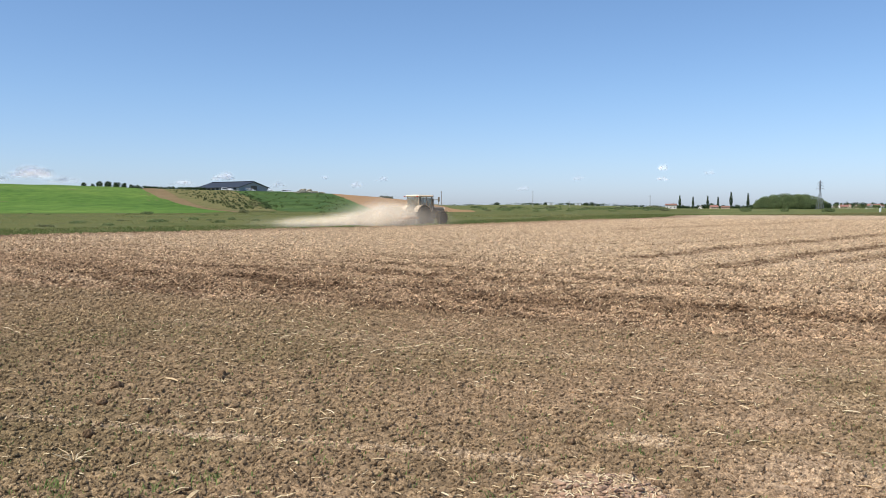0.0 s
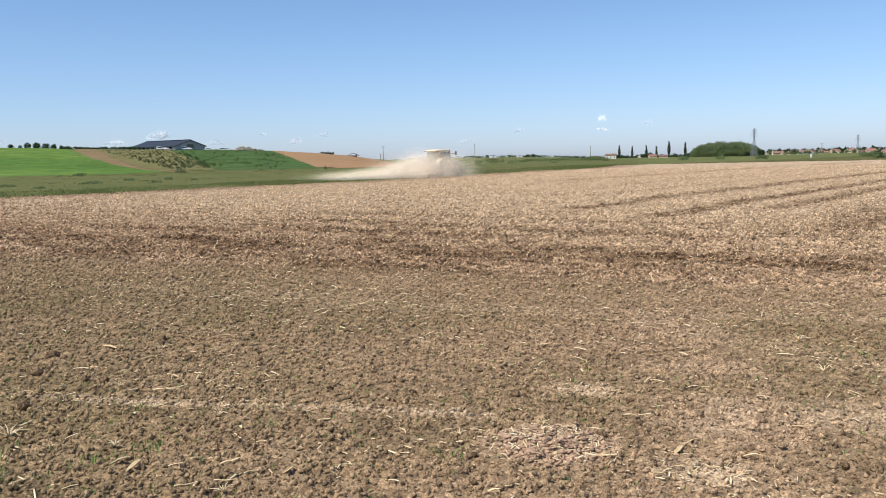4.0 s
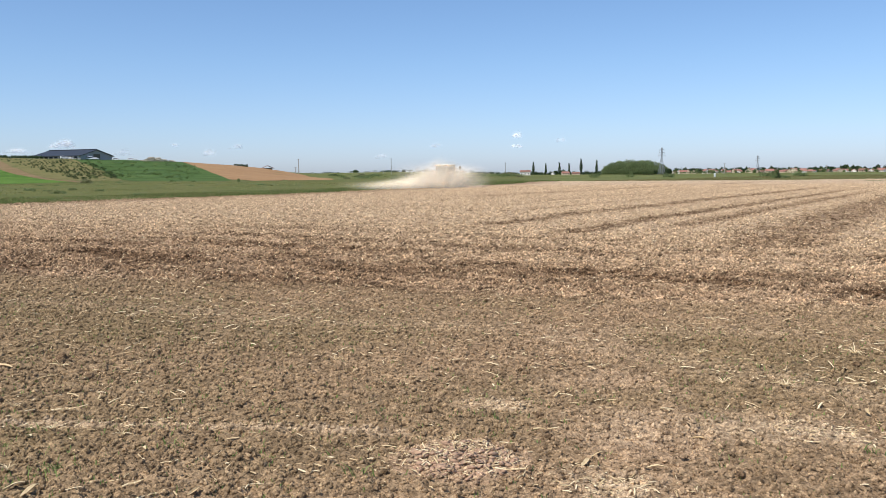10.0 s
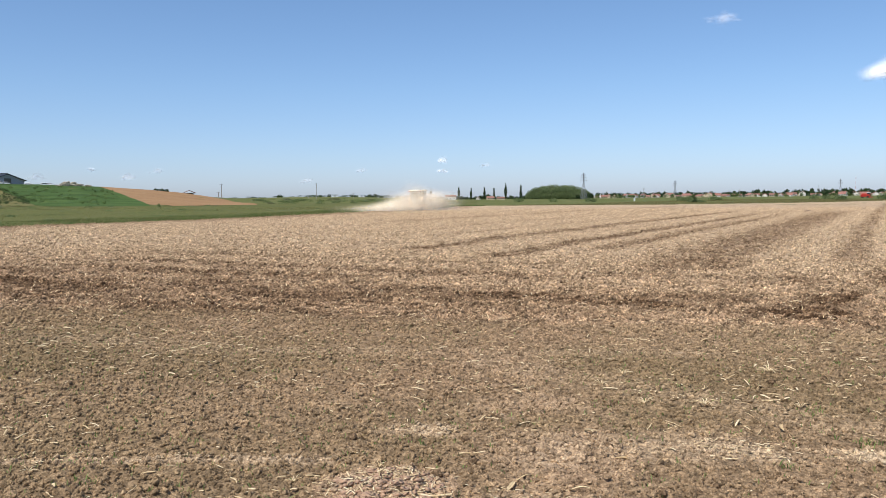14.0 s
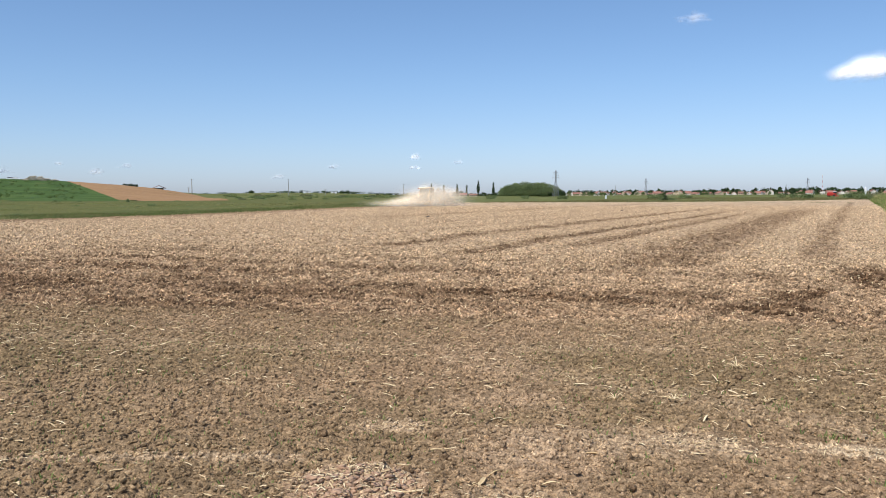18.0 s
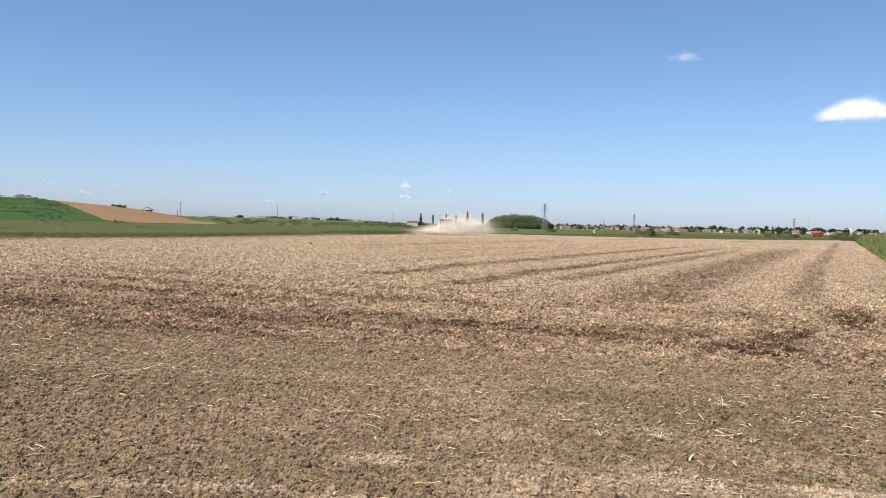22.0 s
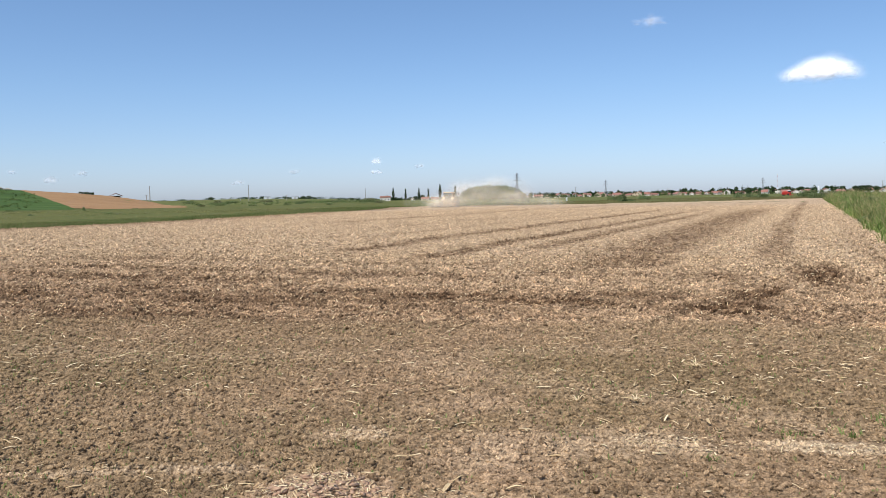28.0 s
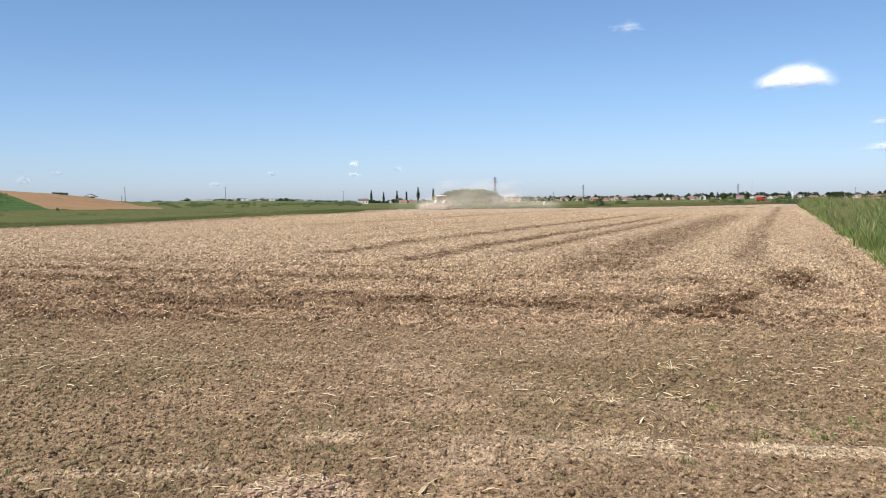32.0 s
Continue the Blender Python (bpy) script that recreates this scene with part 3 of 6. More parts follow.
def soil_fields(x, y):
    """Relief and the three surface measures of the soil."""
    u, v = rows_of(x, y)
    r = np.hypot(x, y)
    wob = (fbm(x, y, 2.5, 31, 3) - 0.5) * 1.6
    edge = HEADLAND + 0.2 - 0.26 * np.clip(v, 0, 18) + wob * 0.5
    tilled = np.clip((u - edge) / 0.45, 0, 1)
    rough = 0.38 + 0.26 * tilled
    z = (fbm(x, y, 4.0, 3, 3) - 0.5) * 0.10
    z = z + clods(x, y, 0.26, 11, 0.35) * 0.062 * rough * (0.15 + 0.85 * tilled)
    z = z + clods(x, y, 0.12, 21, 0.35 + 0.25 * tilled) * (0.030 + 0.034 * tilled) * rough
    z = z + clods(x + 0.37, y - 0.11, 0.06, 41, 0.8) * 0.045 * rough
    # crumbly break-up: sharp creases between worn lumps
    crease = 1 - np.abs(fbm(x, y, 0.11, 47, 3) * 2 - 1) * 2
    z = z - np.clip(crease, 0, 1) ** 2 * (0.012 + 0.012 * tilled)
    z = z + (fbm(x, y, 0.05, 51, 3) - 0.5) * (0.042 + 0.004 * tilled)
    # harrow lines
    z = z + np.sin(v * 2 * math.pi / 0.75 + wob * 2) * 0.012 * tilled
    damp = np.zeros_like(x)
    for c, w, a, b, s in STREAKS:
        m = band(v + 0.45 * np.exp(-np.clip(u - 19, 0, 60) / 7) + wob * 0.22, c, w * 0.5, w) * np.clip((u - a + wob * 2) / 2.5, 0, 1) * np.clip((b - u) / 25, 0, 1)
        damp = np.maximum(damp, m * s)
        z = z - 0.03 * m
    for a, c, hu, hv, s in PATCHES:
        d = np.hypot((u + wob * 0.35 - a) / hu, (v + wob * 0.6 - c) / hv)
        damp = np.maximum(damp, np.clip(1.6 - d, 0, 1) * s)
    ragged = np.clip(fbm(x, y, 0.35, 61, 4) * 2.6 - 0.75, 0, 1)
    damp = np.clip(damp * (0.5 + 0.95 * ragged), 0, 1)
    combed = np.clip(fbm(u * 2.6, v * 0.55, 1.2, 65, 4) * 2.8 - 0.85, 0, 1)
    damp = np.maximum(damp, (0.05 + 0.74 * combed) * np.clip((v - 1.5) / 6, 0.25, 1) * np.clip(1.35 - v / 40, 0.6, 1) * band(u + 0.26 * np.clip(v, 0, 18) + wob, 12.3 + 0.09 * np.clip(v - 5, 0, 16), 1.3, 1.5) * np.clip((u - edge + 0.6) / 0.8, 0, 1))
    damp = np.maximum(damp, 0.18 * combed * tilled * np.clip((30 - u) / 14, 0, 1))
    head = 1 - tilled
    weed = head * np.clip(fbm(x, y, 1.8, 71, 2) * 2.0 - 0.55, 0, 1) * 0.4 + head * np.clip(0.44 - 0.08 * x, 0.3, 0.85)
    # a trodden reddish strip, bare of weeds, across the headland
    bare = band(x - (1.55 + (y - 4.0) * 0.36) + wob * 0.25, 0, 0.18, 0.5) * np.clip((9.0 - y) / 3, 0, 1) * np.clip(fbm(x, y, 1.1, 87, 3) * 2.6 - 0.7, 0, 1)
    weed = weed * (1 - 0.9 * bare) * np.clip(1.5 - y * 0.075, 0.5, 1)
    pale = bare * 0.45 * np.clip(fbm(x, y, 0.7, 85, 4) * 2.6 - 0.6, 0, 1)
    # trodden pale lines across the headland
    for x0, y0, x1, y1, w, q in TRODDEN:
        ln = math.hypot(x1 - x0, y1 - y0)
        dx, dy = (x1 - x0) / ln, (y1 - y0) / ln
        t, o = (x - x0) * dx + (y - y0) * dy, (x - x0) * dy - (y - y0) * dx + wob * 0.10
        pale = np.maximum(pale, q * band(o, 0, w * 0.4, w) * np.clip(t / 0.35 + 0.5, 0, 1) * np.clip((ln - t) / 0.35 + 0.5, 0, 1))
    pale = np.clip(pale * (0.55 + 0.6 * np.clip(fbm(x, y, 0.5, 81, 4) * 2.4 - 0.7, 0, 1)), 0, 1)
    md = np.hypot((x - MOUND[0]) / 0.34, (y - MOUND[1]) / 0.34)
    mound = np.clip(1.25 - md, 0, 1)
    z = z + mound * (0.04 + 0.015 * clods(x, y, 0.09, 91, 1.0) * 2)
    pale = np.maximum(pale, mound * 0.55)
    # the last strip before the far verge is darker
    rim = np.clip((v - far_edge(u) + 6.0) / 3.5, 0, 1)
    damp = np.maximum(damp, 0.42 * rim * (0.5 + 0.5 * ragged))
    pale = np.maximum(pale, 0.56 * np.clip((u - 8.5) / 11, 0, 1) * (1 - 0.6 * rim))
    pale = np.maximum(pale, tilled * 0.35 * np.clip(fbm(x, y, 3.0, 95, 4) * 2.4 - 0.8, 0, 1))
    weed = np.where(mound > 0.1, 0, weed) * (1 - pale)
    pale = pale * (1 - 0.85 * damp)
    return z, damp, pale, weed, tilled * np.clip(1.35 - u / 45, 0.3, 1)


def add_measures(me, x, y, tone):
    _, damp, pale, weed, till = soil_fields(x, y)
    damp = damp * np.clip(1.35 - 0.75 * tone, 0.6, 1)
    for name, values in (("damp", damp), ("pale", pale), ("weed", weed), ("till", till), ("tone", tone)):
        at = me.attributes.new(name, "FLOAT", "POINT")
        at.data.foreach_set("value", values.astype(np.float32).ravel())


def inside_field(x, y, grow=0.0):
    u, v = rows_of(x, y)
    wob = (value_noise(x, y, 3.0, 5) - 0.5) * 0.2
    return (v > NEAR_EDGE - grow + wob) & (v < far_edge(u) + grow + wob * 2) & (u < field_end(v) + grow + wob * 3) & (u > -14)


def build_field():
    az = np.concatenate([np.arange(-34, 56, 0.175), np.arange(56, 326, 3.0)])
    r, rows = 1.6, [0.02, 0.2, 0.45, 0.7, 0.95, 1.2, 1.4]
    while r < 275:
        rows.append(r)
        r *= 1 + 0.0035 * max(1.0, (r / 8.0) ** 0.5)
    R, A = np.array(rows), np.radians(az)
    x, y = R[:, None] * np.sin(A)[None, :], R[:, None] * np.cos(A)[None, :]
    # whatever lies outside is drawn in to the edge, where the soil runs out under the grass
    inner = inside_field(x, y)
    u, v = rows_of(x, y)
    u = np.maximum(u, -14.0)
    v = np.minimum(np.maximum(v, NEAR_EDGE), far_edge(u))
    u = np.minimum(u, field_end(v))
    x, y = place(u, v)
    z, damp, pale, weed, till = soil_fields(x, y)
    z = np.where(inner, z, -0.13)
    faces = grid_faces(len(R), len(az), True)[:, ::-1]
    faces = faces[inner.ravel()[faces].any(1)]
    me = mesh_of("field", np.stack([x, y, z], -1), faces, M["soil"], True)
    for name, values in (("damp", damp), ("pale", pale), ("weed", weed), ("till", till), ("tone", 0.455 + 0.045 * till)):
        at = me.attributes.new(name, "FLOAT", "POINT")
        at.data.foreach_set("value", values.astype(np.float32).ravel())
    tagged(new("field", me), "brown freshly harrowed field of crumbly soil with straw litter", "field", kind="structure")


# ---- litter on the field ----
def strips(n, x, y, z, length, width, yaw, pitch, bend, rng):
    """Bent thin strips with thickness, n at once: vertices and quads."""
    t = np.array([0.0, 0.5, 1.0])
    verts = []
    cx, sx = np.cos(yaw), np.sin(yaw)
    for k in t:
        along = (k - 0.5) * length
        side = np.sin(k * math.pi) * bend * length
        up = (k - 0.0) * np.sin(pitch) * length + np.sin(k * math.pi) * 0.05 * length
        w = width * (0.5 if k == 0.5 else 0.36)
        for sgn, dz in ((-1, 0.0), (1, 0.0), (1, 0.35), (-1, 0.35)):
            verts.append(np.stack([x + cx * along - sx * (side + sgn * w), y + sx * along + cx * (side + sgn * w), z + up + dz * width], -1))
    V = np.stack(verts, 1)
    q = []
    for s in (0, 4):
        for a, b in ((1, 2), (2, 3), (3, 0)):
            q.append((s + a, s + b, s + 4 + b, s + 4 + a))
    F = (np.arange(n)[:, None, None] * 12 + np.array(q)[None]).reshape(-1, 4)
    return V.reshape(-1, 3), F


def scatter(rng, n, r0, r1, power, a0=-33, a1=55):
    r = (r0 ** power + rng.random(n) * (r1 ** power - r0 ** power)) ** (1 / power)
    a = np.radians(a0 + rng.random(n) * (a1 - a0))
    x, y = r * np.sin(a), r * np.cos(a)
    ok = inside_field(x, y, -0.2)
    return x[ok], y[ok]


def build_straw():
    rng = np.random.default_rng(5)
    x, y = scatter(rng, 30000, 3.2, 75, 1.0)
    u, v = rows_of(x, y)
    patch = fbm(x, y, 1.1, 101, 3) + np.where(u > HEADLAND, 0.12, -0.15)
    patch = patch - 0.08 * np.clip((9 - np.hypot(x, y)) / 3, 0, 1)
    ok = patch + rng.random(len(x)) * 0.5 > 0.66
    x, y, u = x[ok], y[ok], u[ok]
    n = len(x)
    big = rng.random(n) ** 3
    ln = 0.022 + 0.11 * big
    wd = 0.004 + 0.008 * rng.random(n) + 0.00014 * np.hypot(x, y)
    z = soil_fields(x, y)[0] + 0.008
    V, F = strips(n, x, y, z, ln, wd, rng.random(n) * 6.283, (rng.random(n) - 0.35) * 0.5, (rng.random(n) - 0.5) * 0.12, rng)
    # more of it towards the end of the rows
    x, y = scatter(rng, 2600, 6.5, 15, 1.0)
    u, v = rows_of(x, y)
    gap = HEADLAND + 0.2 - 0.26 * np.clip(v, 0, 18) - u
    ok = (gap > -1.5) & (gap < 4.0) & (fbm(x, y, 0.9, 103, 3) + rng.random(len(x)) * 0.4 > 0.6)
    x, y = x[ok], y[ok]
    n = len(x)
    W, G = strips(n, x, y, soil_fields(x, y)[0] + 0.012, 0.03 + 0.10 * rng.random(n) ** 2.5, 0.006 + 0.010 * rng.random(n), rng.random(n) * 6.283, (rng.random(n) - 0.3) * 0.5, (rng.random(n) - 0.5) * 0.12, rng)
    V, F = np.concatenate([V, W]), np.concatenate([F, G + len(V)])
    # broken straw lying thick on the trodden lines
    for x0, y0, x1, y1, count, wide in ((2.9, 4.75, 3.35, 4.35, 90, 0.12), (3.6, 4.3, 4.6, 3.75, 130, 0.10), (-2.8, 6.13, -0.5, 5.4, 90, 0.06), (1.2, 5.68, 1.5, 5.5, 40, 0.08), (0.68, 4.45, 1.05, 4.4, 300, 0.14), (1.35, 4.0, 1.7, 3.8, 160, 0.12)):
        t = rng.random(count)
        x, y = x0 + (x1 - x0) * t + rng.normal(0, wide, count), y0 + (y1 - y0) * t + rng.normal(0, wide, count)
        W, G = strips(count, x, y, soil_fields(x, y)[0] + 0.01, 0.012 + 0.05 * rng.random(count) ** 2, 0.003 + 0.006 * rng.random(count), rng.random(count) * 6.283, (rng.random(count) - 0.35) * 0.5, (rng.random(count) - 0.5) * 0.12, rng)
        V, F = np.concatenate([V, W]), np.concatenate([F, G + len(V)])
    # chopped husks further out: short bent flakes
    x, y = scatter(rng, 85000, 9, 110, 0.7)
    u, v = rows_of(x, y)
    ok = (fbm(x, y, 1.6, 105, 3) + rng.random(len(x)) * 0.5 > 0.62 + 0.12 * np.clip((u - 22) / 25, 0, 1)) & (u > HEADLAND - 0.26 * np.clip(v, 0, 18))
    x, y = x[ok], y[ok]
    n, r = len(x), np.hypot(x, y)
    z = soil_fields(x, y)[0] + 0.012
    yaw, ln, wd = rng.random(n) * 6.283, 0.012 + 0.045 * rng.random(n) ** 2.5 + 0.0009 * r, 0.005 + 0.009 * rng.random(n) + 0.00035 * r
    cx, sx, up = np.cos(yaw), np.sin(yaw), (rng.random(n) - 0.2) * 0.9
    rows = []
    for k, h in ((-0.5, 0.0), (0.0, 0.35), (0.5, 1.0)):
        for q in (-1, 1):
            rows.append(np.stack([x + cx * ln * k - sx * wd * q * 0.5, y + sx * ln * k + cx * wd * q * 0.5, z + up * ln * h + 0.1 * wd * (q + 1)], -1))
    W = np.stack(rows, 1).reshape(-1, 3)
    G = (np.arange(n)[:, None, None] * 6 + np.array([(0, 1, 3, 2), (2, 3, 5, 4)])[None]).reshape(-1, 4)
    V, F = np.concatenate([V, W]), np.concatenate([F, G + len(V)])
    tagged(new("straw_litter", mesh_of("straw_litter", V, F, M["straw"])), "short pale straw and chopped maize residue strewn on the soil", "straw", kind="stuff")


def stalk_mesh(name, kind, rng):
    """One dry maize remnant: a split stalk, a curled leaf or a root tuft."""
    bm = bm_of()
    if kind == "stalk":
        ln = 0.09 + 0.12 * rng.random()
        pts = [Vector((ln * (k / 4 - 0.5), 0.005 * math.sin(k * 1.3 + ln * 40), 0.004 * math.sin(k * 2.1))) for k in range(5)]
        for i, (a, b) in enumerate(zip(pts, pts[1:])):
            bar(bm, a, b, 0.006 - 0.0005 * i, 0.0055 - 0.0005 * i, 7)
        bar(bm, pts[2] - Vector((0.004, 0, 0)), pts[2] + Vector((0.004, 0, 0)), 0.0075, sides=7)
    elif kind == "leaf":
        w, ln, sway = 0.008 + 0.009 * rng.random(), 0.08 + 0.10 * rng.random(), rng.normal(0, 0.008)
        prev = None
        for k in range(7):
            t = k / 6
            c = Vector((ln * (t - 0.5), sway * math.sin(t * 3.0), 0.004 + 0.016 * math.sin(t * 2.2) ** 2))
            hw = w * math.sin(math.pi * min(0.95, 0.12 + t * 0.85))
            ring = [bm.verts.new(c + Vector((0, s * hw, 0.5 * abs(s) * hw + d))) for s, d in ((-1, 0), (0, -0.004), (1, 0), (1, 0.002), (0, 0.0), (-1, 0.002))]
            if prev:
                for i in range(6):
                    bm.faces.new((prev[i], prev[(i + 1) % 6], ring[(i + 1) % 6], ring[i]))
            else:
                bm.faces.new(ring)
            prev = ring
        bm.faces.new(prev[::-1])
    else:
        for k in range(9):
            a = k * 0.7 + rng.random() * 0.4
            ln = 0.05 + 0.08 * rng.random()
            mid = Vector((math.cos(a) * ln * 0.5, math.sin(a) * ln * 0.5, 0.03 + 0.03 * rng.random()))
            bar(bm, (0, 0, 0.0), mid, 0.006, 0.0045, 5)
            bar(bm, mid, mid + Vector((math.cos(a) * ln * 0.6, math.sin(a) * ln * 0.6, -0.02 + 0.06 * rng.random())), 0.0045, 0.002, 5)
    me = bpy.data.meshes.new(name)
    bm.to_mesh(me)
    bm.free()
    me.materials.append(M["straw"])
    return me


def build_stalks():
    """The larger remnants, each a thing of its own."""
    rng = np.random.default_rng(9)
    kinds = [("maize_stalk", "stalk", "pale dry split maize stalk lying on soil", 6), ("maize_leaf", "leaf", "curled straw-coloured dry maize leaf lying on soil", 6),
             ("root_tuft", "tuft", "bleached dry maize root tuft on soil", 4)]
    sets = [(n, lab, [stalk_mesh(n, k, rng) for _ in range(c)]) for n, k, lab, c in kinds]
    # the remnants that stand out: which kind, x, y, turn, size
    known = [(0, -1.61, 6.1, 10, 1.0), (0, -1.57, 6.14, 14, 0.9), (0, -0.91, 5.63, 20, 0.8), (1, -1.66, 5.43, -50, 0.7), (1, -0.9, 4.93, -55, 0.9), (0, -0.88, 4.81, -60, 0.6), (0, -0.71, 4.69, 0, 0.55), (0, -1.01, 4.49, 2, 1.0), (1, -1.34, 4.39, 75, 0.9), (0, -0.83, 4.36, -3, 0.8), (0, -0.7, 4.19, 25, 0.7), (1, -1.43, 4.44, 20, 0.6), 
             (2, -2.29, 5.1, 0, 0.9), (0, -2.31, 5.32, 40, 0.8), (1, -2.49, 7.59, -25, 1.0), (1, -2.01, 7.08, 5, 1.0), (1, -1.5, 7.84, 0, 1.0), (2, -2.0, 6.24, 30, 0.6), (2, -1.56, 4.76, 70, 0.5), (0, -1.0, 4.06, 15, 0.6), (0, -0.82, 4.11, 8, 0.6), (2, -0.8, 3.97, 50, 0.5), (1, -0.52, 4.18, 60, 0.6), (1, 0.07, 4.74, -70, 0.6), 
             (0, 0.18, 5.41, 0, 0.6), (2, 0.4, 4.7, 20, 0.5), (0, 1.5, 4.91, -14, 0.9), (0, 1.18, 5.43, 85, 0.6), (0, 1.61, 5.87, 88, 0.6), (0, 0.83, 5.13, -45, 0.5), (0, 1.06, 4.18, -25, 1.1), (0, 1.13, 4.1, 60, 0.8), (0, 0.98, 4.22, 15, 0.7), (0, 0.69, 4.45, 60, 0.7), (1, 1.62, 4.31, 25, 0.7), (1, 1.51, 4.21, 55, 0.8), 
             (0, 0.53, 3.84, 0, 0.5), (1, 0.47, 3.79, 10, 0.5), (2, 4.37, 8.29, 0, 0.7), (0, 4.58, 6.55, 0, 1.0), (2, 4.7, 6.41, 40, 0.9), (2, 3.43, 6.71, 10, 0.8), (2, 3.15, 5.78, 70, 0.7), (2, 3.5, 5.52, 20, 0.8), (2, 4.88, 5.79, 90, 0.7), (2, 4.16, 5.3, 50, 0.6), (0, 2.82, 5.12, 50, 0.8), (0, 2.85, 4.96, 80, 0.5), 
             (0, 6.94, 6.48, 45, 1.1), (1, 7.13, 6.54, 0, 1.0), (0, 6.27, 7.57, 8, 1.1), (1, 2.31, 4.5, -35, 0.8), (1, 1.84, 4.06, -25, 0.6), (1, 1.5, 4.19, 50, 0.7), (0, 2.91, 4.37, -30, 0.8), (1, 3.62, 4.78, 60, 0.9), (0, 3.43, 4.77, 40, 0.6), (0, 3.65, 3.72, 85, 0.6), (0, 4.69, 4.8, 0, 0.7), (2, 2.47, 6.52, 60, 0.6), 
             (0, -0.34, 9.44, 2, 1.5), (0, -0.38, 7.93, 5, 1.1), (1, 1.76, 9.93, 15, 1.0), (2, 0.31, 7.3, 20, 0.6)]
    spots = [(k, x, y, yaw, s) for k, x, y, yaw, s in known]
    x, y = scatter(rng, 420, 3.6, 19, 1.3)
    for px, py in zip(x, y):
        spots.append((int(rng.choice([0, 0, 0, 0, 1, 1, 1, 1, 2])), px, py, rng.random() * 360, 0.32 + 0.55 * rng.random() ** 2))
    spots = spots[:300]
    zz = soil_fields(np.array([s[1] for s in spots]), np.array([s[2] for s in spots]))[0]
    for (k, px, py, yaw, s), z in zip(spots, zz):
        name, lab, meshes = sets[k]
        ob = new(name, meshes[rng.integers(len(meshes))])
        ob.matrix_basis = pose(px, py, z + 0.012, rng.normal(0, 7), rng.normal(0, 7), yaw) @ Matrix.Diagonal((s, s, s, 1))
        tagged(ob, lab, "straw", "maize remnants on the field")


def lump(rng, n_lat=3, n_lon=6):
    """A rough lump: unit vertices and faces."""
    v, f = [], []
    for i in range(1, n_lat):
        for j in range(n_lon):
            t, p = math.pi * i / n_lat, 2 * math.pi * (j + 0.5 * (i % 2)) / n_lon
            k = 0.75 + 0.45 * rng.random()
            v.append((k * math.sin(t) * math.cos(p), k * math.sin(t) * math.sin(p), 0.75 * k * math.cos(t)))
    for i in range(n_lat - 2):
        for j in range(n_lon):
            a, b = i * n_lon + j, i * n_lon + (j + 1) % n_lon
            f += [(a, a + n_lon, b), (b, a + n_lon, b + n_lon)]
    top, bot = len(v), len(v) + 1
    v += [(0, 0, 0.8), (0, 0, -0.7)]
    for j in range(n_lon):
        f += [(top, j, (j + 1) % n_lon), (bot, (n_lat - 2) * n_lon + (j + 1) % n_lon, (n_lat - 2) * n_lon + j)]
    return np.array(v), np.array(f)


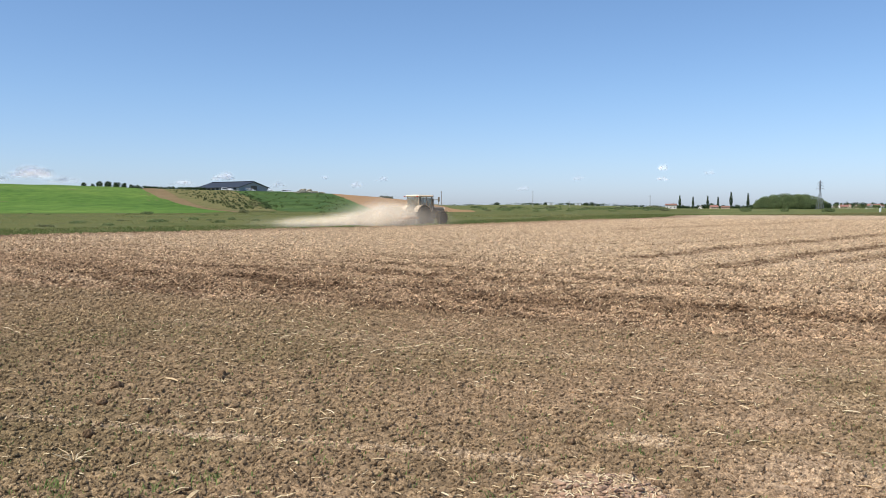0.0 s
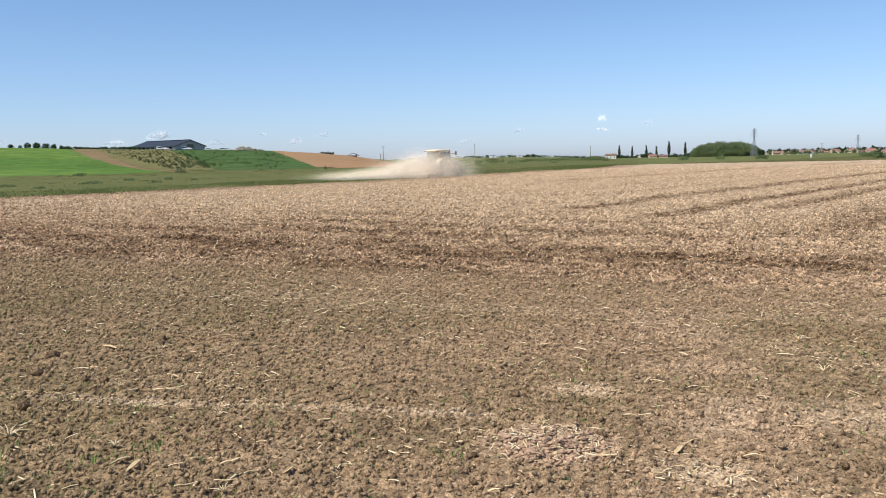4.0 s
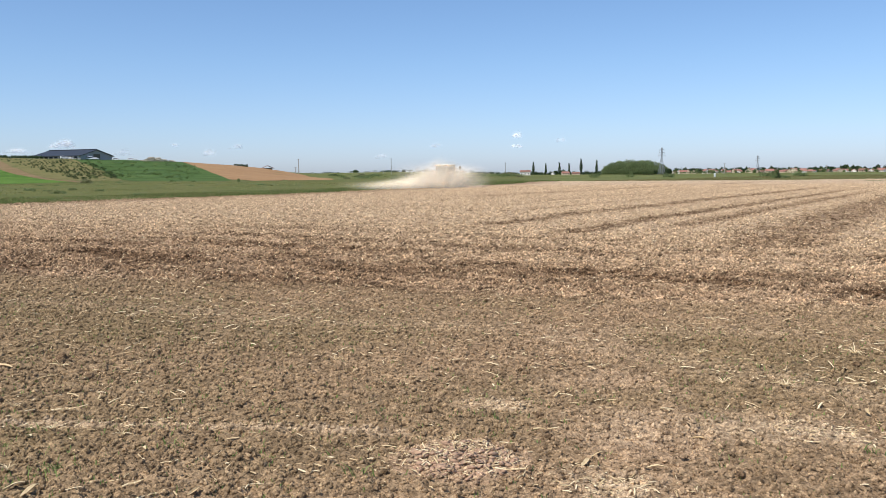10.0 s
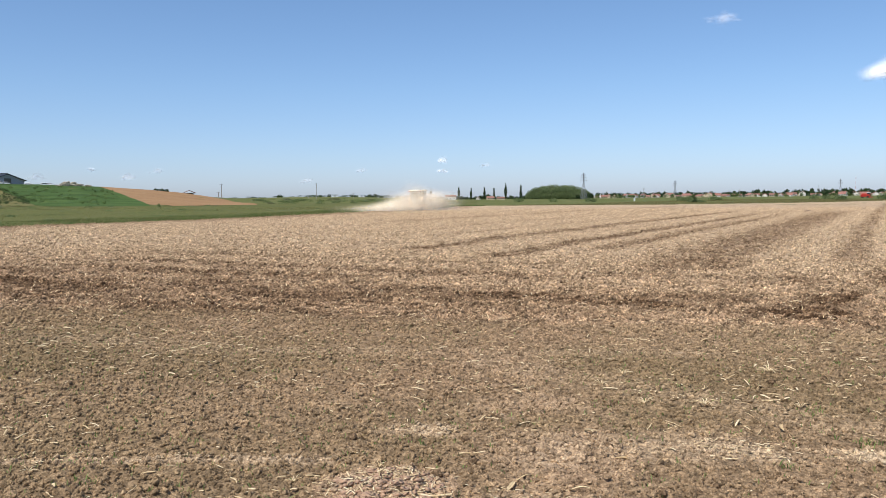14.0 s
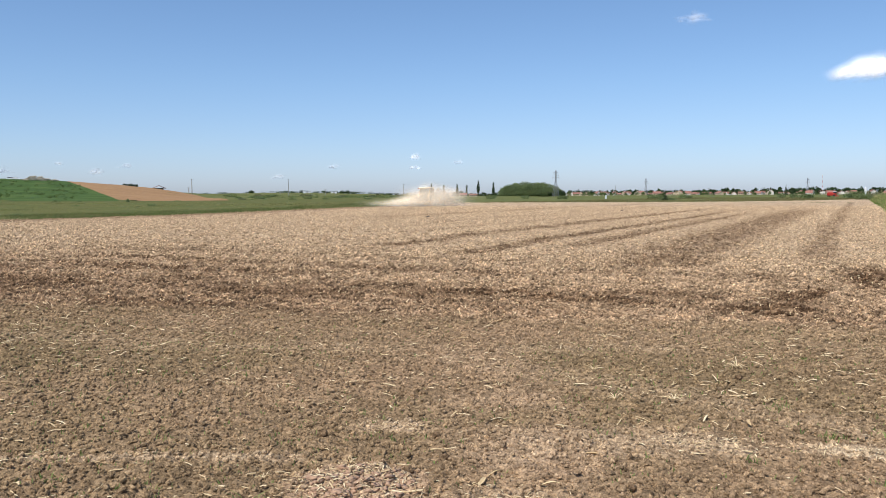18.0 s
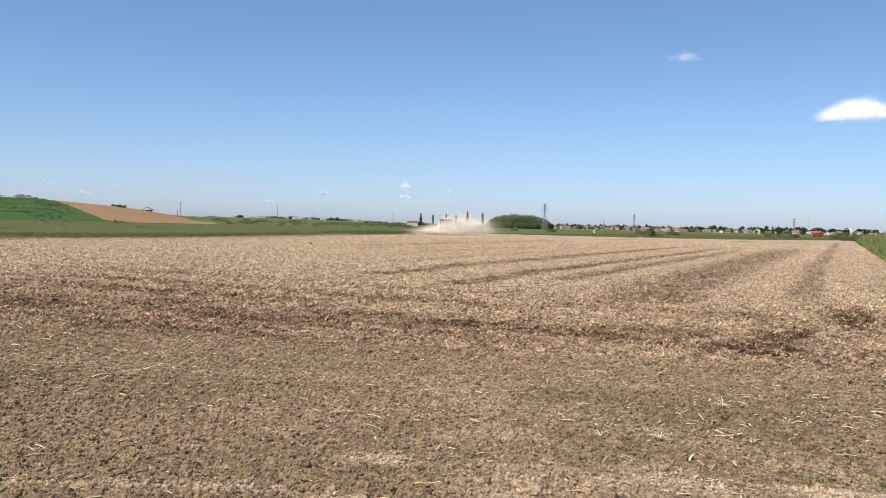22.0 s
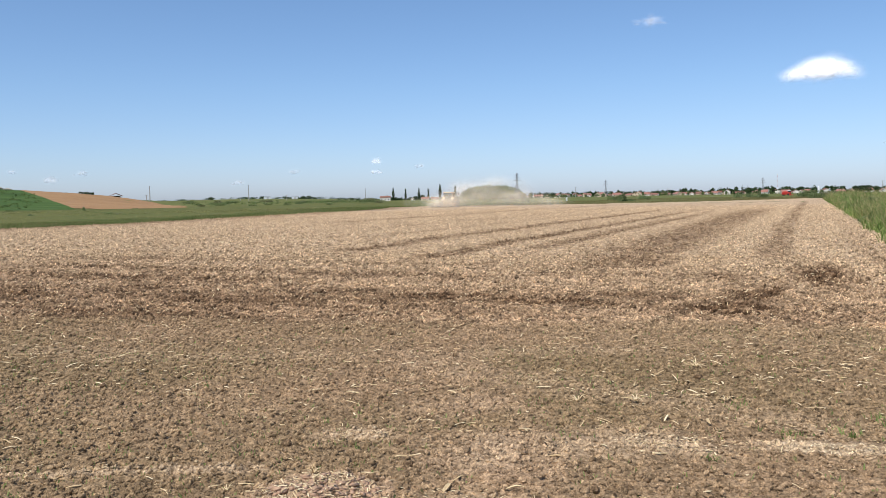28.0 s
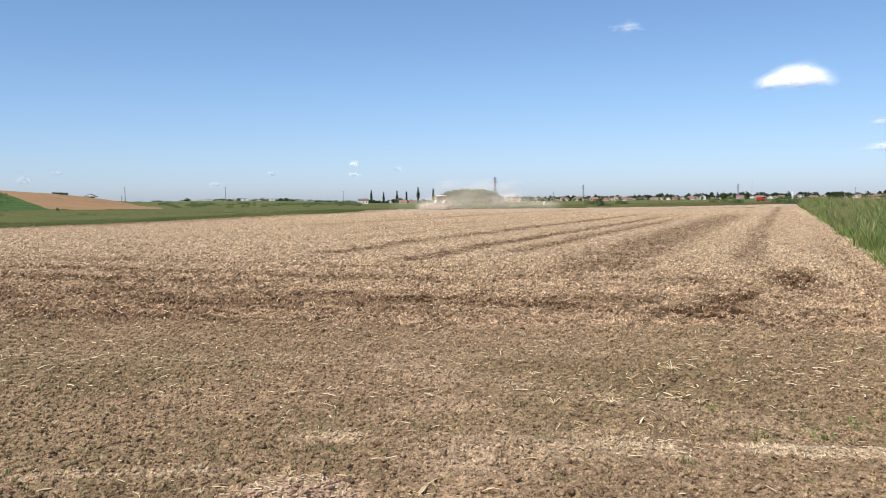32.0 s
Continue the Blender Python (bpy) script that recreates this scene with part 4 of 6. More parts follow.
def build_clods():
    rng = np.random.default_rng(17)
    forms = [lump(rng) for _ in range(8)]
    x, y = scatter(rng, 13000, 3.3, 130, 0.75)
    u, v = rows_of(x, y)
    ok = rng.random(len(x)) < np.where(u > HEADLAND, 1.0, 0.55)
    x, y, u = x[ok], y[ok], u[ok]
    size = (0.009 + 0.030 * rng.random(len(x)) ** 3) * np.where(u > HEADLAND, 1.2 + 0.022 * np.hypot(x, y), 0.9)
    z = soil_fields(x, y)[0] + size * 0.1
    VV, FF, TT, base = [], [], [], 0
    for k, (fv, ff) in enumerate(forms):
        m = np.arange(len(x)) % len(forms) == k
        n = m.sum()
        yaw = rng.random(n) * 6.283
        c, s = np.cos(yaw)[:, None], np.sin(yaw)[:, None]
        vx, vy = fv[None, :, 0] * c - fv[None, :, 1] * s, fv[None, :, 0] * s + fv[None, :, 1] * c
        V = np.stack([x[m][:, None] + vx * size[m][:, None], y[m][:, None] + vy * size[m][:, None], z[m][:, None] + fv[None, :, 2] * size[m][:, None]], -1)
        VV.append(V.reshape(-1, 3))
        TT.append(np.repeat(0.26 + 0.4 * rng.random(n), len(fv)))
        FF.append((np.arange(n)[:, None, None] * len(fv) + ff[None] + base).reshape(-1, 3))
        base += n * len(fv)
    # crumbs near the camera's stand: small broken lumps
    x, y = scatter(rng, 105000, 3.3, 15, 1.1)
    n0 = len(x)
    x1, y1 = scatter(rng, 125000, 11, 110, 0.55)
    on = np.clip((rows_of(x1, y1)[0] - HEADLAND + 0.11 * np.clip(rows_of(x1, y1)[1] - 3, 0, 24)) / 5 + 0.35, 0, 1) > rng.random(len(x1))
    x2, y2 = scatter(rng, 50000, 12, 40, 1.0, -33, 20)
    low = rows_of(x2, y2)[0] < HEADLAND + 0.5
    x3, y3 = scatter(rng, 68000, 10, 34, 1.0)
    u3 = rows_of(x3, y3)[0]
    mid = (u3 > HEADLAND - 2.2) & (u3 < 22)
    x, y = np.concatenate([x, x2[low], x3[mid], x1[on]]), np.concatenate([y, y2[low], y3[mid], y1[on]])
    n = len(x)
    size = 0.004 + 0.014 * rng.random(n) ** 3 + 0.0005 * np.hypot(x, y)
    size[n0:] = 0.008 + 0.018 * rng.random(n - n0) ** 2 + 0.00065 * np.hypot(x, y)[n0:]
    z = soil_fields(x, y)[0] + size * 0.45
    unit = np.array([(1.05, 0, 0), (-1.05, 0, 0), (0, 1.05, 0), (0, -1.05, 0), (0, 0, 1.0), (0, 0, -0.9)], float)
    pts = unit[None] * (0.7 + 0.7 * rng.random((n, 6, 1))) + rng.normal(0, 0.12, (n, 6, 3))
    yaw = -np.arctan2(x, y) + (rng.random(n) - 0.5) * 1.6
    c, w = np.cos(yaw)[:, None], np.sin(yaw)[:, None]
    VV.append(np.stack([x[:, None] + (pts[:, :, 0] * c - pts[:, :, 1] * w) * size[:, None], y[:, None] + (pts[:, :, 0] * w + pts[:, :, 1] * c) * size[:, None], z[:, None] + pts[:, :, 2] * size[:, None]], -1).reshape(-1, 3))
    ff = np.array([(0, 2, 4), (2, 1, 4), (1, 3, 4), (3, 0, 4), (3, 1, 5), (0, 3, 5)])
    tone = 0.2 + 0.66 * rng.random(n)
    tone[:n0] = 0.40 + 0.32 * rng.random(n0)
    TT.append(np.repeat(tone, 6))
    FF.append((np.arange(n)[:, None, None] * 6 + ff[None] + base).reshape(-1, 3))
    V = np.concatenate(VV)
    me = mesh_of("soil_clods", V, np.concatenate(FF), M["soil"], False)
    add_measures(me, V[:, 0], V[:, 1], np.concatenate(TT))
    tagged(new("soil_clods", me), "loose brown clods of dry soil scattered over the field", "soil clods", kind="stuff")


def build_lumps():
    """Fist-sized dark clods standing out of the headland, and the chaff pile."""
    rng = np.random.default_rng(19)
    spots = [(-2.90, 7.34, 0.06), (-2.49, 5.77, 0.05), (-2.77, 6.69, 0.045), (-2.33, 6.45, 0.05), (-2.11, 7.88, 0.05), (-1.67, 7.02, 0.04), (-2.16, 6.42, 0.04), (-2.13, 5.38, 0.04), (1.55, 5.25, 0.035), (0.85, 5.5, 0.035)]
    x, y = scatter(rng, 60, 4.2, 11, 1.3)
    spots += [(a, b, 0.018 + 0.022 * rng.random()) for a, b in zip(x, y)]
    zz = soil_fields(np.array([p[0] for p in spots]), np.array([p[1] for p in spots]))[0]
    for (px, py, size), z in zip(spots, zz):
        v, f = lump(rng, 5, 9)
        me = mesh_of("soil_clod", v * size, f, M["soil"])
        for name, value in (("damp", 0.5), ("pale", 0.0), ("weed", 0.4), ("till", 0.0), ("tone", 0.42)):
            me.attributes.new(name, "FLOAT", "POINT").data.foreach_set("value", np.full(len(v), value, np.float32))
        ob = new("soil_clod", me)
        ob.matrix_basis = pose(px, py, z + size * 0.35, 0, 0, rng.random() * 360)
        tagged(ob, "dark brown crumbly soil clod lying on the headland", "soil clod", "large soil clods")
    # the pile: lumps of matted chaff with bits of straw
    V, F, base = [], [], 0
    for i in range(900):
        a, q = rng.random() * 6.283, rng.random() ** 0.6
        px, py = MOUND[0] + math.cos(a) * q * 0.30, MOUND[1] - 0.06 + math.sin(a) * q * 0.28
        size = 0.005 + 0.017 * rng.random() ** 3
        v, f = lump(rng, 4, 6)
        v = v * size * np.array([1.5, 0.9, 0.55]) * (0.7 + 0.6 * rng.random((len(v), 1)))
        c, w = math.cos(a * 7), math.sin(a * 7)
        V.append(np.stack([px + v[:, 0] * c - v[:, 1] * w, py + v[:, 0] * w + v[:, 1] * c, v[:, 2] + float(soil_fields(np.array([px]), np.array([py]))[0][0]) + size * 0.4], -1))
        F.append(f + base)
        base += len(v)
    tagged(new("chaff_pile", mesh_of("chaff_pile", np.concatenate(V), np.concatenate(F), M["chaff"])), "low pile of reddish-tan matted chaff and crumbs", "chaff pile", kind="stuff")


# ---- grass ----
def blades(x, y, z, height, width, lean, rng):
    """Tapered bent blades: vertices and triangles."""
    n = len(x)
    yaw, tip = rng.random(n) * 6.283, rng.random(n) * 6.283
    wx, wy = np.cos(yaw) * width, np.sin(yaw) * width
    lx, ly = np.cos(tip) * lean * height, np.sin(tip) * lean * height
    p = lambda k, s, hz, w: np.stack([x + lx * k + wx * s * w, y + ly * k + wy * s * w, z + height * hz], -1)
    V = np.stack([p(0, -1, -0.03, 1), p(0, 1, -0.03, 1), p(0.3, -1, 0.55, 0.8), p(0.3, 1, 0.55, 0.8), p(1.0, 0, 0.95, 0)], 1)
    F = np.array([(0, 1, 3), (0, 3, 2), (2, 3, 4)])
    return V.reshape(-1, 3), (np.arange(n)[:, None, None] * 5 + F[None]).reshape(-1, 3)


def build_verges():
    rng = np.random.default_rng(23)
    # tall grass beside the near edge
    n = 130000
    u = 6 + 190 * rng.random(n) ** 1.9
    d = 16 * rng.random(n) ** 1.5
    x, y = place(u, NEAR_EDGE + 0.1 - d + (rng.random(n) - 0.5) * 0.5 + 0.55 * (fbm(u, u * 0 + 3.0, 3.5, 117, 3) - 0.5))
    clump = np.clip((fbm(x, y, 2.4, 111, 4) - 0.5) * 1.7 + 0.5, 0, 1)
    ok = clump + rng.random(n) * 0.4 > 0.5
    x, y, u, d, clump = x[ok], y[ok], u[ok], d[ok], clump[ok]
    h = (0.34 + 1.9 * clump ** 1.6 * rng.random(len(x)) ** 0.6) * np.clip(0.42 + d * 0.3, 0, 1)
    V, F = blades(x, y, np.full(len(x), -0.08), h, 0.007 + 0.00016 * u + 0.006 * rng.random(len(x)), 0.25 + 0.6 * rng.random(len(x)), rng)
    tagged(new("tall_grass", mesh_of("tall_grass", V, F, M["blade"])), "tall green wild grass along the field edge", "grass", kind="stuff")
    m = rng.random(len(x)) < 0.22
    V, F = blades(x[m], y[m], np.full(m.sum(), -0.08), h[m] * 1.25, 0.006 + 0.00014 * u[m], 0.15 + 0.7 * rng.random(m.sum()), rng)
    tagged(new("dry_grass", mesh_of("dry_grass", V, F, M["dryblade"])), "bleached dry grass stems among the green grass", "grass", kind="stuff")
    # rough grass beyond the far edge
    n = 130000
    u = -40 + 205 * rng.random(n)
    d = 14 * rng.random(n) ** 2.2
    x, y = place(u, far_edge(u) + 0.15 + d + rng.random(n) * 0.3)
    clump = fbm(x, y, 4.0, 121, 3)
    ok = (clump + rng.random(n) * 0.5 > 0.55) & (np.hypot(x, y) < 280)
    x, y, d, clump = x[ok], y[ok], d[ok], clump[ok]
    h = 0.10 + 0.5 * clump ** 1.5 * rng.random(len(x))
    dry = rng.random(len(x)) < np.clip(0.04 + d / 60, 0, 0.22)
    for m, name, mat, lab in ((~dry, "verge_grass", "fringe", "rough green grass fringe along the far field edge"), (dry, "seeding_grass", "seedblade", "brownish seeding grass on the far verge")):
        V, F = blades(x[m], y[m], np.full(m.sum(), -0.08), h[m], 0.012 + 0.016 * rng.random(m.sum()), 0.2 + 0.9 * rng.random(m.sum()), rng)
        tagged(new(name, mesh_of(name, V, F, M[mat])), lab, "grass", kind="stuff")
    n = 34000
    u = -40 + 210 * rng.random(n)
    d = 2 + 150 * rng.random(n) ** 1.3
    x, y = place(u, far_edge(u) + d)
    clump = fbm(x, y, 7.0, 125, 3)
    ok = (clump + rng.random(n) * 0.4 > 0.6) & (np.hypot(x, y) < 300)
    x, y, clump = x[ok], y[ok], clump[ok]
    far = np.hypot(x, y)
    V, F = blades(x, y, np.full(len(x), -0.08), 0.08 + 0.34 * clump * rng.random(len(x)), 0.014 + 0.0003 * far, 0.5 + 1.0 * rng.random(len(x)), rng)
    tagged(new("rough_grass", mesh_of("rough_grass", V, F, M["vergeblade"])), "uneven olive rough grass tufts between field and hill", "grass", kind="stuff")
    # meadow beyond the end of the rows
    n = 40000
    v = -60 + 130 * rng.random(n)
    d = 220 * rng.random(n) ** 1.7
    x, y = place(field_end(v) + 0.3 + d, v)
    clump = fbm(x, y, 6.0, 131, 3)
    ok = clump + rng.random(n) * 0.5 > 0.6
    x, y, clump = x[ok], y[ok], clump[ok]
    V, F = blades(x, y, np.full(len(x), -0.08), 0.12 + 0.35 * clump * rng.random(len(x)), 0.03 + 0.04 * rng.random(len(x)), 0.5 * rng.random(len(x)), rng)
    tagged(new("meadow_grass", mesh_of("meadow_grass", V, F, M["seedblade"])), "uneven olive meadow grass beyond the field end", "grass", kind="stuff")
    # seedlings among the soil of the headland
    x, y = scatter(rng, 5200, 3.2, 13, 1.2)
    w = soil_fields(x, y)[3]
    ok = w > 0.22 + 0.4 * rng.random(len(x))
    x, y = x[ok], y[ok]
    rep = 4
    x, y = np.repeat(x, rep) + rng.normal(0, 0.012, len(x) * rep), np.repeat(y, rep) + rng.normal(0, 0.012, len(y) * rep)
    V, F = blades(x, y, soil_fields(x, y)[0], 0.010 + 0.034 * rng.random(len(x)) ** 2, np.full(len(x), 0.003), 0.7 * rng.random(len(x)), rng)
    tagged(new("weed_seedlings", mesh_of("weed_seedlings", V, F, M["seedling"])), "small green weed seedlings in the headland soil", "seedlings", kind="stuff")


def build_tufts():
    """Green grass tufts rooted in the headland."""
    rng = np.random.default_rng(31)
    VV, FF = [], []
    for tx, ty, count, high in ((-2.2, 4.6, 40, 0.07), (-2.05, 4.3, 46, 0.08), (-1.35, 4.72, 34, 0.06), (-1.55, 4.55, 26, 0.06), (-1.7, 5.65, 24, 0.05), (-0.75, 5.05, 22, 0.05), (0.32, 4.25, 10, 0.10), (3.95, 4.4, 30, 0.06),
                                (4.3, 4.25, 34, 0.07), (4.1, 5.1, 24, 0.05), (4.75, 4.4, 36, 0.07), (3.2, 4.15, 20, 0.06), (5.6, 6.6, 24, 0.05), (-3.2, 5.3, 40, 0.07), (2.6, 4.9, 18, 0.05)):
        x, y = tx + rng.normal(0, 0.05, count), ty + rng.normal(0, 0.05, count)
        V, F = blades(x, y, soil_fields(x, y)[0], high * (0.4 + 0.6 * rng.random(count)), np.full(count, 0.0035), 0.3 + 0.9 * rng.random(count), rng)
        F = F + sum(len(q) for q in VV)
        VV.append(V), FF.append(F)
    tagged(new("headland_grass", mesh_of("headland_grass", np.concatenate(VV), np.concatenate(FF), M["seedling"])), "small fresh green grass tufts sprouting in the soil", "grass", kind="stuff")


def build_stems():
    """Dry leaning stems at the near edge."""
    rng = np.random.default_rng(29)
    for u, v, h, lean in ((24, -2.7, 1.0, 50), (26.5, -3.2, 1.2, 35), (29.0, -2.9, 0.9, 60), (33, -3.6, 1.1, 30), (37, -3.2, 1.0, 45), (22, -3.4, 1.1, 40), (44, -4.0, 1.2, 25), (20.5, -3.0, 0.9, 55)):
        x, y = place(u, v)
        ob = thing("dry_stem", pose(x, y, -0.05, 0, lean, rng.random() * 120 - 60), "bleached dry weed stem leaning out of the grass", "weed stem", "dry stems at the field edge")
        part("stem", bar(bar(bm_of(), (0, 0, 0), (0.02, 0, h * 0.6), 0.014, 0.01, 6), (0.02, 0, h * 0.6), (-0.03, 0.03, h), 0.01, 0.005, 6), M["straw"], ob)
        for i in range(3):
            a = rng.random() * 6.28
            z = h * (0.5 + 0.15 * i)
            part("twig", bar(bm_of(), (0.01, 0, z), (0.2 * math.cos(a), 0.2 * math.sin(a), z + 0.16), 0.006, 0.003, 5), M["straw"], ob)


# ---- trees and bushes ----
def leaf_cloud(rng, n, size, inside, centre, spread):
    """n small leaf sprays where inside() allows: vertices and triangles."""
    V, F = [], []
    k = 0
    while k < n:
        p = np.array(centre) + (rng.random(3) * 2 - 1) * np.array(spread)
        if not inside(p):
            continue
        s = size * (0.6 + 0.8 * rng.random())
        a, b = rng.normal(size=3), rng.normal(size=3)
        a, b = a / np.linalg.norm(a) * s, b / np.linalg.norm(b) * s
        V += [p - a * 0.5, p + b * 0.55, p + a * 0.5, p - b * 0.4 + a * 0.2]
        F.append((4 * k, 4 * k + 1, 4 * k + 2, 4 * k + 3))
        k += 1
    return V, np.array(F)


def crown_rule(rng, w, z0, z1, shape):
    lobes = []
    for _ in range(14):
        s = min(w * (0.35 + 0.3 * rng.random()), (z1 - z0) * 0.4)
        t, q = rng.random() * 6.283, rng.random() ** 0.5
        c = z0 + s * 0.6 + max(0.0, z1 - z0 - s * 1.5) * rng.random() * (1 - 0.6 * q * q)
        lobes.append((math.cos(t) * q * (w - s * 0.6), math.sin(t) * q * (w - s * 0.6), c, s))

    def inside(p):
        t = (p[2] - z0) / (z1 - z0)
        if t < 0 or t > 1:
            return False
        if shape == "column":
            return math.hypot(p[0], p[1]) < w * (0.35 + 0.65 * math.sin(math.pi * min(1, 0.12 + t * 0.88)) ** 0.6) * (0.75 + 0.25 * math.sin(9 * t + 2 * math.atan2(p[1], p[0])))
        if shape == "cone":
            return math.hypot(p[0], p[1]) < w * (1.02 - t) * (0.8 + 0.2 * math.sin(22 * t))
        return any((p[0] - a) ** 2 + (p[1] - b) ** 2 + ((p[2] - c) * 1.15) ** 2 < s * s for a, b, c, s in lobes)
    return inside


def make_tree(name, rng, height, width, shape, leaves, leaf, material, label, category="tree", bare=0.18, group=""):
    """A tapered trunk with limbs, and a crown of many leaf sprays."""
    ob = thing(name, Matrix(), label, category, group)
    bm = bm_of()
    z0 = height * bare
    n = 4
    pts = [Vector((rng.normal(0, 0.02) * height * (i > 0), rng.normal(0, 0.02) * height * (i > 0), height * 0.8 * i / n - (0.2 if i == 0 else 0))) for i in range(n + 1)]
    for i in range(n):
        bar(bm, pts[i], pts[i + 1], height * 0.022 * (1 - i / n * 0.8), height * 0.022 * (1 - (i + 1) / n * 0.8), 7)
    for i in range(7):
        a, t = rng.random() * 6.28, 0.3 + 0.6 * rng.random()
        base = pts[0].lerp(pts[-1], t)
        reach = width * (0.3 if shape == "column" else 0.75) * (0.6 + 0.4 * rng.random())
        bar(bm, base, base + Vector((math.cos(a) * reach, math.sin(a) * reach, height * 0.12)), height * 0.009, height * 0.003, 5)
    part("trunk", bm, M["bark"], ob)
    V, F = leaf_cloud(rng, leaves, leaf, crown_rule(rng, width, z0, height, shape), (0, 0, (z0 + height) / 2), (width * 1.2, width * 1.2, (height - z0) / 2))
    cr = new("crown", mesh_of("crown", V, F, material))
    cr.parent = ob
    return ob


def stand(src, x, y, scale=1.0, yaw=0.0, lift=0.0):
    ob = copy_thing(src, pose(x, y, land_at(x, y) - 0.15 + lift, 0, 0, yaw))
    ob.scale = (scale, scale, scale)
    return ob


STORE = {}


def build_plants():
    rng = np.random.default_rng(41)
    r = lambda a, b: a + (b - a) * rng.random()
    kinds = {
        "oak": [make_tree("tree", rng, 11, 4.6, "round", 1900, 0.55, M["woodleaf"], "broad leafy green tree", bare=0.02) for _ in range(4)],
        "dark": [make_tree("tree", rng, 9, 4.2, "round", 700, 0.85, M["darkleaf"], "dark green dense tree", bare=0.06) for _ in range(3)],
        "poplar": [make_tree("poplar_tree", rng, 16, 1.7, "column", 900, 0.7, M["darkleaf"], "tall narrow dark green poplar", "tree", 0.06, "poplars by the houses") for _ in range(3)],
        "spruce": [make_tree("conifer_tree", rng, 13, 3.3, "cone", 650, 0.6, M["darkleaf"], "pointed dark green conifer", bare=0.04) for _ in range(2)],
        "bush": [make_tree("bush", rng, 1.5, 1.2, "round", 420, 0.2, M["woodleaf"], "low green bush in rough grass", "bush", 0.02) for _ in range(4)],
        "greybush": [make_tree("bush", rng, 2.2, 1.9, "round", 650, 0.25, M["paleleaf"], "rounded pale grey-green bush", "bush", 0.02) for _ in range(2)],
        "young": [make_tree("young_bush", rng, 1.8, 1.0, "round", 110, 0.3, M["darkleaf"], "young planted bush on the slope", "bush", 0.1, "planted rows on the slope") for _ in range(3)],
    }
    STORE.update(kinds)
    pick = lambda k: kinds[k][int(rng.integers(len(kinds[k])))]

    def at(k, a, dist, s=1.0, lift=0.0):
        x, y = polar(a, dist)
        return stand(pick(k), x, y, s, r(0, 360), lift)

    # skyline trees and the hedge on the hill
    for a, s in ((-23.2, 0.42), (-22.7, 0.3), (-22.3, 0.55), (-21.8, 0.6), (-21.3, 0.55), (-20.85, 0.5), (-20.4, 0.42), (-20.05, 0.38)):
        at("dark", a, 655, s * 1.15)
    for a in (-4.25, -4.1, -3.95, -3.8, -3.65, -3.5):
        at("dark", a, 705, r(0.24, 0.34))
    at("bush", -4.04, 240, 1.0).scale = (0.36, 0.36, 1.1)
    # rows of young bushes on the orchard slope
    for row in range(14):
        e = 1.1 - row * 0.09
        for i in range(21):
            a = -18.0 + row * 0.30 + i * 0.22 + r(-0.05, 0.05)
            if a < -11.6 - max(0, e - 0.1) * 1.8 and rng.random() < 0.8:
                at("young", a, slope_r(a, e + r(-0.012, 0.012)), r(0.45, 1.0))
    # bushes in the verge
    for a, d, k, s in ((-13.4, 262, "greybush", 1.25), (-19.0, 98, "bush", 0.75), (-18.6, 100, "bush", 0.6), (-10.4, 78, "bush", 0.5), (-21.8, 82, "bush", 0.6), (-19.5, 230, "bush", 1.5), (-15.0, 92, "bush", 0.7),
                       (-14.2, 118, "bush", 0.6), (-25.5, 78, "greybush", 0.4), (-16.6, 120, "bush", 0.7), (-12.6, 105, "bush", 0.6), (-23.6, 95, "bush", 0.7), (-8.2, 240, "bush", 1.2), (-6.9, 260, "bush", 1.1),
                       (2.5, 100, "bush", 0.35), (-1.0, 260, "bush", 1.0), (6.2, 150, "bush", 0.5), (-11.5, 250, "bush", 1.0)):
        o = at(k, a, d)
        o.scale = (s * r(0.7, 1.1), s * r(0.7, 1.1), s * r(0.45, 0.7))
    for i in range(20):
        a = r(-30, -2)
        k = r(0.2, 0.6)
        at("bush" if rng.random() < 0.75 else "greybush", a, r(90 + (a + 30) * 1.2, 275)).scale = (k * 1.3, k * 1.3, k * 0.7)
    # scrub on the plain behind the tractor
    for i in range(46):
        a = r(1.5, 15)
        d = r(330, 900)
        k = r(0.7, 1.7) * d / 520
        at("bush" if rng.random() < 0.85 else "greybush", a, d).scale = (k * 1.7, k * 1.7, k * 0.75)
    for i in range(16):
        a = r(1.0, 15.5)
        k = r(0.25, 0.45)
        at("dark", a, r(1360, 1450), lift=-1.0).scale = (k * 1.7, k * 1.7, k * 0.8)
    for a, s in ((3.7, 1.15), (7.0, 1.0), (7.35, 1.1), (8.6, 0.9), (9.3, 0.9), (9.7, 1.2), (10.1, 1.2), (10.5, 0.9), (6.4, 0.7), (12.1, 0.7), (13.0, 0.9), (13.4, 0.8)):
        at("dark", a, 1370 + r(-20, 20), lift=-1.6).scale = (s * 1.1, s * 1.1, s * 0.72)
    # poplars
    for a, s in ((15.8, 0.88), (16.64, 0.80), (17.55, 0.87), (18.2, 0.80), (19.0, 1.07), (20.03, 0.97)):
        at("poplar", a, 900, s)
    at("dark", 17.8, 905, 0.85)
    for i in range(22):
        at("dark", 15.75 + i * 0.21 + r(-0.05, 0.05), 890 + r(-20, 20), r(0.38, 0.6))
    # the wood
    for i in range(62):
        t = rng.random()
        a = 20.55 + 3.95 * t
        s = 0.30 + 0.96 * math.sin(math.pi * (0.06 + 0.86 * t)) ** 0.6
        at("oak", a, 760 + r(0, 70), s * r(0.72, 1.16) * 1.08)
